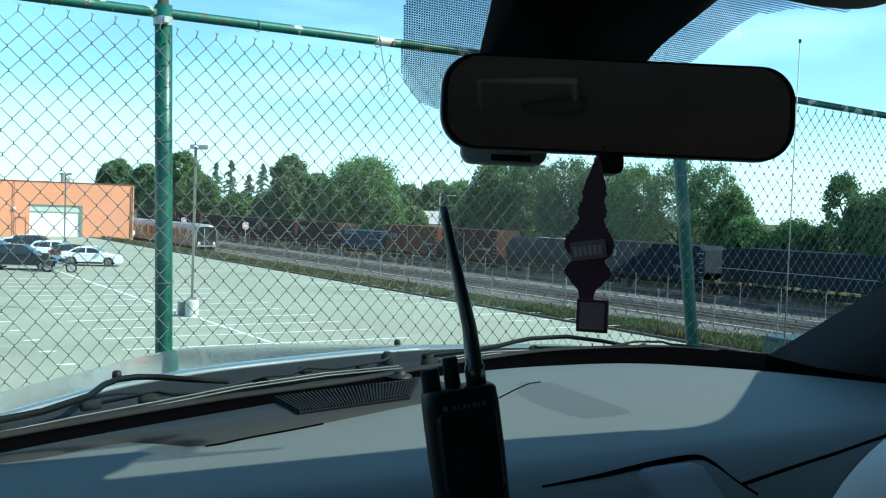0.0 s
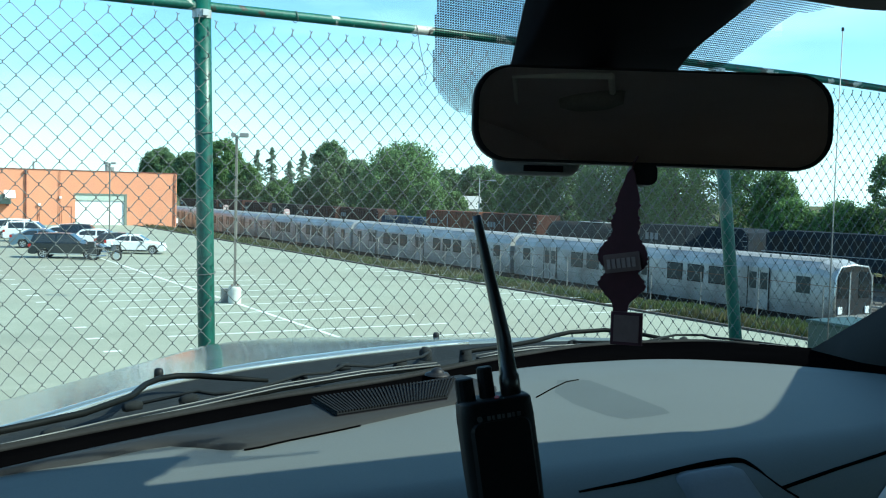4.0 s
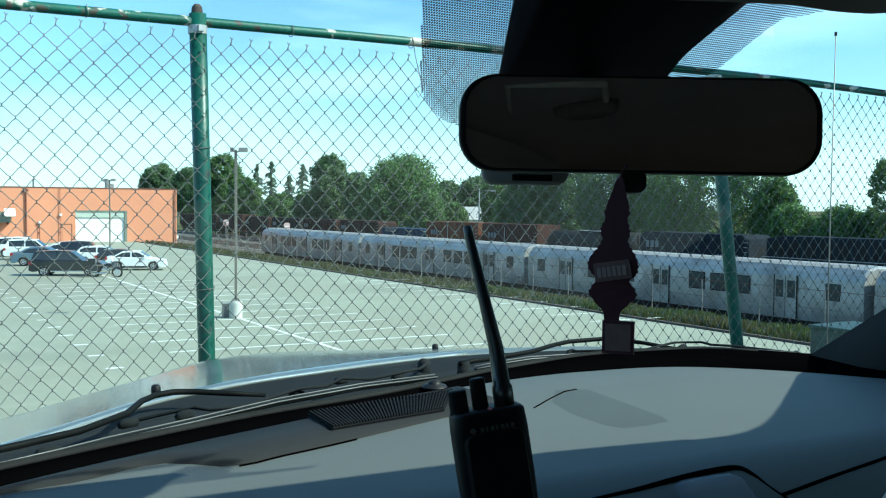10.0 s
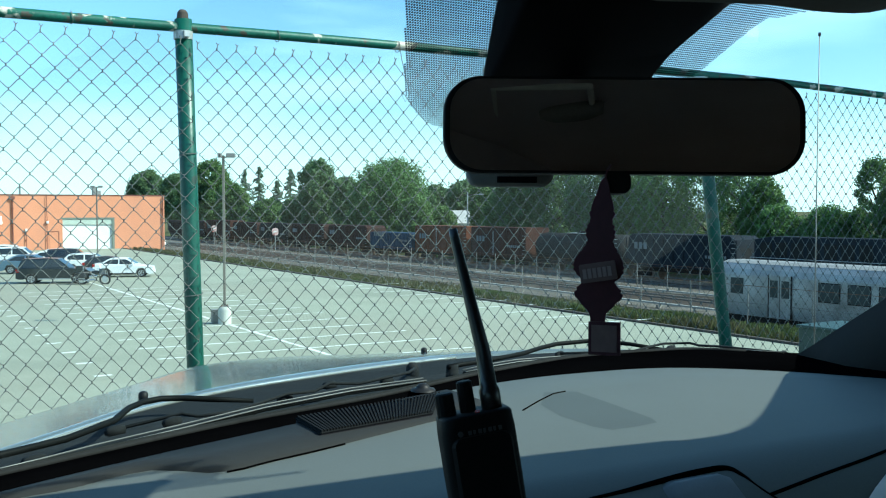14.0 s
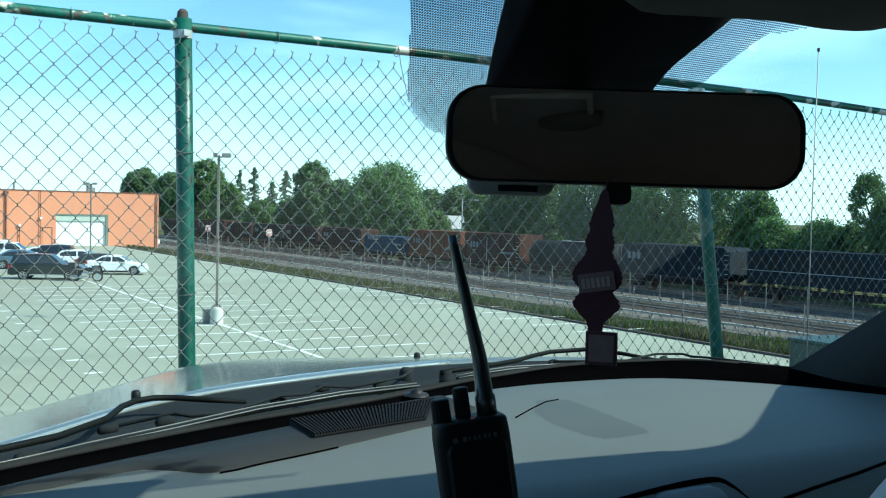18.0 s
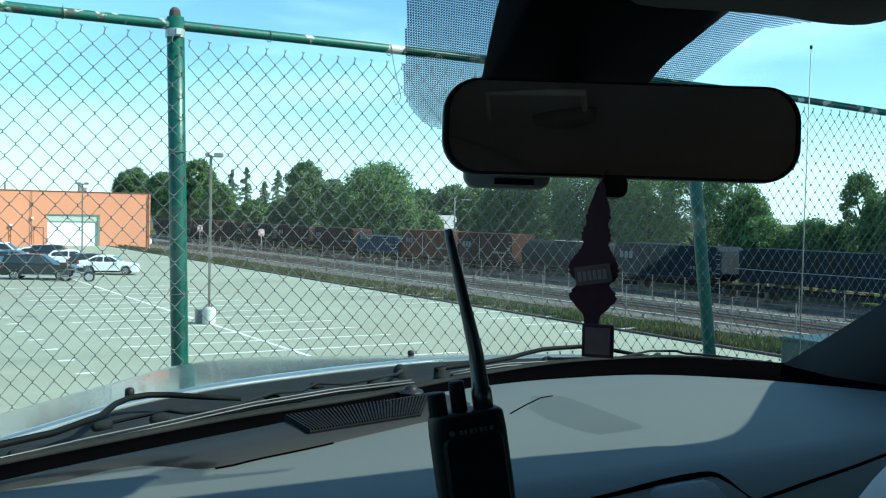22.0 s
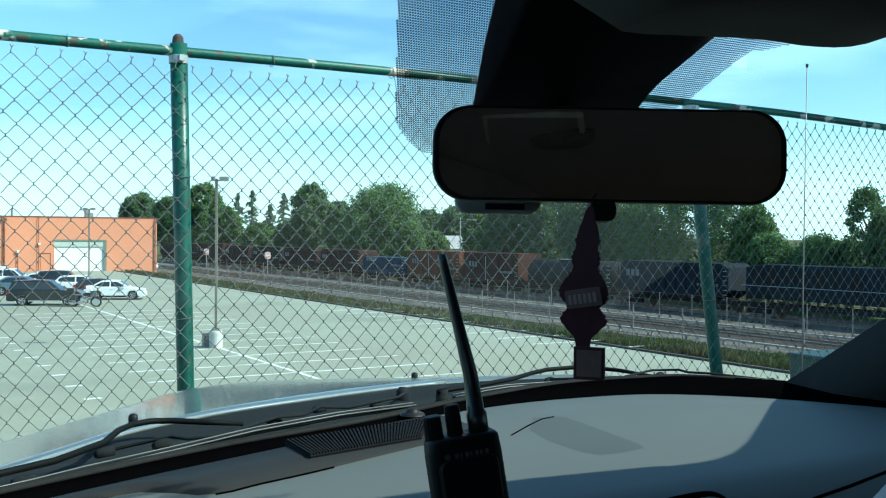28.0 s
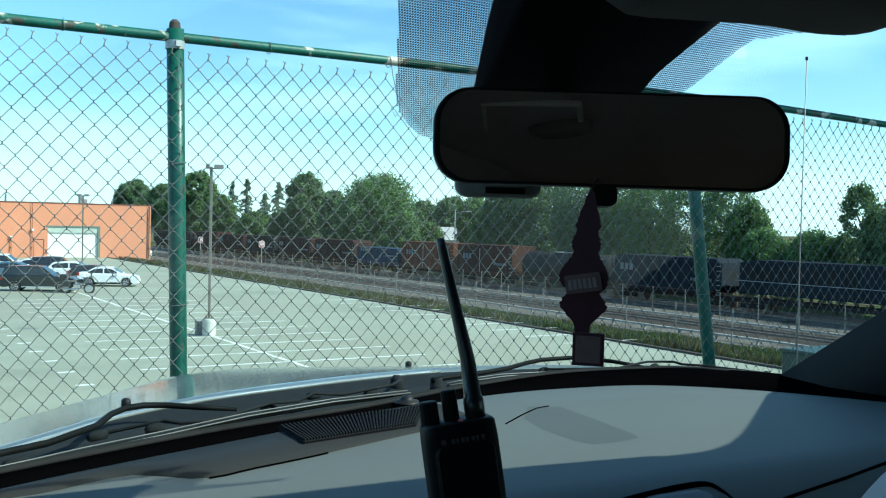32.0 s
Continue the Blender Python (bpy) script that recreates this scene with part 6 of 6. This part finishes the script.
weeds("weeds", 20000, -9.8, -3.2, -60, 42, 0.20, WEED, "green weeds along the lot edge", 11)
weeds("dry_grass", 40000, -10.3, -1.5, -70, 42, 0.16, BRUSH, "dry pale grass along the lot edge", 12)
weeds("tall_weeds", 42000, -9.4, -5.4, 10, 46, 0.40, WEED, "tall green weeds on the bank beside the lot", 14, 0.4)
weeds("weeds", 30000, -9.6, -1.5, -70, 10, 0.34, WEED, "green weeds on the bank beside the tracks", 16, 0.5)
weeds("tall_dry_grass", 60000, -9.6, -1.8, -70, 46, 0.40, BRUSH, "tall dry grass on the bank beside the lot", 15, 0.4)
weeds("weeds", 4000, 17.2, 20, -110, 60, 0.22, WEED, "low weeds between the railways", 13)

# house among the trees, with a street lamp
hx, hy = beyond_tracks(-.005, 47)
house = thing("house", pose(hx, hy, -1.0, 0, 0, 105) @ Matrix.Diagonal((.72, .72, .80, 1)), "white house with a grey gabled roof among trees", "house")
part("wall", Geo().box(-5, -4, -.2, 5, 4, 4.6), SIDING, house, "white siding")
part("roof", Geo().prism([(-5.5, 4.5), (0, 7.2), (5.5, 4.5), (5.3, 4.35), (0, 6.95), (-5.3, 4.35)], -4.5, 4.5), SHINGLE, house, "grey shingle roof")
part("gable", Geo().prism([(-4.9, 4.6), (0, 6.9), (4.9, 4.6)], -4.0, 4.0), SIDING, house)
for x in (-2.8, 2.0):
    w = part("window", Geo().box(x - .5, -4.05, 2.4, x + .5, -3.99, 3.8), DARK_GLASS, house)
    part("window_frame", Geo().box(x - .6, -4.04, 2.3, x + .6, -3.995, 2.4), SIDING, w)
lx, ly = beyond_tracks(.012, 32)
sl = thing("street_lamp", pose(lx, ly, -1.1), "grey street lamp with a short arm", "street lamp")
part("pole", Geo().tube([(0, 0, -.1), (0, 0, 8.3)], [.11, .07], 8), GALV, sl)
part("arm", Geo().tube([(0, 0, 7.6), (.8, 0, 8.0), (1.6, 0, 8.0)], .035, 6), GALV, sl)
part("lamp_head", Geo().box(1.5, -.15, 7.92, 2.2, .15, 8.08), GALV, sl, bevel=.03)
part("crossbar", Geo().box(-.9, -.05, 7.9, .9, .05, 8.0), TIMBER, sl)


# ---- passing train ----
PITCH = 27.5


def train_car(cab):
    """One metro car; it runs towards +x, its near side at y = 0."""
    c = thing("train_car", pose(0, 0, 0), "bare metal metro car with dark windows", "train car", "cars of the passing train")
    L, Wd, z0, z1, zr = PITCH - .55, 3.0, -0.62, 1.72, 2.10
    sec = [(0.10, z0), (0.03, z0 + .5), (0, z0 + 1.1), (0.04, z1 - .3), (0.16, z1), (0.45, zr - .12), (0.9, zr), (2.1, zr), (2.55, zr - .12), (2.84, z1), (2.96, z1 - .3), (3.0, z0 + 1.1), (2.97, z0 + .5), (2.9, z0)]
    g = Geo()
    xs = [(-L, .97), (-L + .12, 1.0), (-.9, 1.0), (0, .90)] if cab else [(-L, .97), (-L + .12, 1.0), (-.12, 1.0), (0, .97)]
    g.loft([[(x, 1.5 + (y - 1.5) * k, z if k == 1 else z0 + (z - z0) * k) for y, z in sec] for x, k in xs], True, True)
    part("body", g, ALU, c, "ribbed bare metal body")
    part("roof_skin", Geo().loft([[(x, y, z + .012) for y, z in sec[5:9]] for x in (-L + .15, -.95)]), ALU_ROOF, c)
    doors = [-L * .165, -L * .5, -L * .835]
    wins = []
    for a in (-L * .3325, -L * .6675):
        wins += [a - 1.62, a, a + 1.62]
    ends = [-1.65, -L + 1.65]
    for side, y in ((-1, -.012), (1, 3.012)):
        for x in doors:
            dd = part("door", Geo().box(x - .68, y - .012, z0 + .05, x + .68, y + .03, z1 - .22), ALU, c, "pair of sliding doors")
            for q in (-.36, .36):
                part("door_pane", Geo().box(x + q - .24, y - .022, .42, x + q + .24, y + .0, 1.26), TRAIN_GLASS, dd)
            part("door_gap", Geo().box(x - .015, y - .019, z0 + .08, x + .015, y, z1 - .24), UNDER, dd)
            for q in (-.70, .70):
                part("door_post", Geo().box(x + q - .03, y - .02, z0 + .05, x + q + .03, y + .02, z1 - .2), UNDER, dd)
        for x in wins:
            w = part("window", Geo().box(x - .56, y - .01, .44, x + .56, y + .03, 1.27), TRAIN_GLASS, c, "dark rounded window", bevel=.06)
            part("window_rim", Geo().box(x - .61, y + .002, .39, x + .61, y + .02, 1.32), UNDER, w)
        for x in ends:
            part("window", Geo().box(x - .42, y - .01, .46, x + .42, y + .03, 1.27), TRAIN_GLASS, c, "dark rounded window", bevel=.06)
        part("skirt_line", Geo().box(-L + .2, y - .004, z0 + .62, -1.0, y + .05, z0 + .66), ALU_ROOF, c)
    part("underframe", Geo().box(-L + .4, .25, -1.05, -.5, 2.75, z0 + .01), UNDER, c)
    for i in range(5):
        x = -L * .26 - i * L * .12
        part("equipment_box", Geo().box(x - 1.2, .12, -1.08, x + .9, .9, z0 - .02), UNDER, c, bevel=.04)
    for x in (-3.6, -L + 3.6):
        b = part("bogie", Geo().box(x - 1.5, .55, -1.12, x + 1.5, .8, -.75), UNDER, c, bevel=.05)
        for dx in (-1.05, 1.05):
            for yy in (.80, 2.22):
                part("wheel", Geo().tube([(x + dx, yy, -.87), (x + dx, yy + .13, -.87)], .37, 18), STEEL, b)
    if cab:
        face = [(.24, -.5), (.20, .5), (.26, 1.35), (.55, 1.80), (1.5, 1.90), (2.45, 1.80), (2.74, 1.35), (2.80, .5), (2.76, -.5)]
        part("front_mask", Geo().loft([[(x, y, z) for y, z in face] for x in (-.02, .035)], True, True), TRIM_BLACK, c, "black front end")
        part("front_rim", Geo().tube([(.04, y, z) for y, z in face], .055, 8), ALLOY, c, "bright metal rim of the front end", smooth=True)
        for y0, y1 in ((.42, 1.14), (1.86, 2.58)):
            part("front_pane", Geo().box(.03, y0, .35, .06, y1, 1.55), DARK_GLASS, c, "dark cab window")
        part("front_door", Geo().box(.03, 1.24, -.5, .075, 1.76, 1.65), TRIM_BLACK, c, "dark front door")
        part("door_post", Geo().box(.03, 1.16, -.5, .085, 1.24, 1.6), ALLOY, c, "bright door post")
        part("front_sill", Geo().box(.03, .3, -.62, .10, 2.7, -.46), ALLOY, c, "bright front sill")
        part("destination_sign", Geo().box(.055, .6, 1.60, .08, 2.4, 1.84), UNDER, c)
        for y0 in (.40, 2.30):
            part("head_lamp", Geo().box(.04, y0, -.40, .11, y0 + .3, -.05), LAMP_CLEAR, c, "clear head lamp", bevel=.02)
        part("coupler", Geo().box(0, 1.3, -1.0, .5, 1.7, -.72), UNDER, c, bevel=.04)
        part("bonnet", Geo().box(-.3, .5, -.62, .03, 2.5, -.3), ALU, c)
    else:
        part("gangway", Geo().box(-.02, .9, -.6, .30, 2.1, 1.5), UNDER, c)
    return c


lead = train_car(True)
second = train_car(False)
train = [lead, second] + [copy_thing(second, pose(0, 0, 0)) for _ in range(6)]

FRONT = [(0, -62.0), (0.5, -52.4), (1, -42.6), (1.5, -32.0), (2, -21.0), (2.5, -8.6), (3, 3.2), (3.5, 15.3), (6, 75.0), (9, 145.3), (11.5, 195.5), (12.5, 213.3), (13, 222.3), (14, 240.0), (17, 292.0), (32, 550.0)]


def motions():
    for i, c in enumerate(train):
        walk(c, [(t, TRACK @ pose(f - i * PITCH, 0, 0)) for t, f in FRONT])


motions()
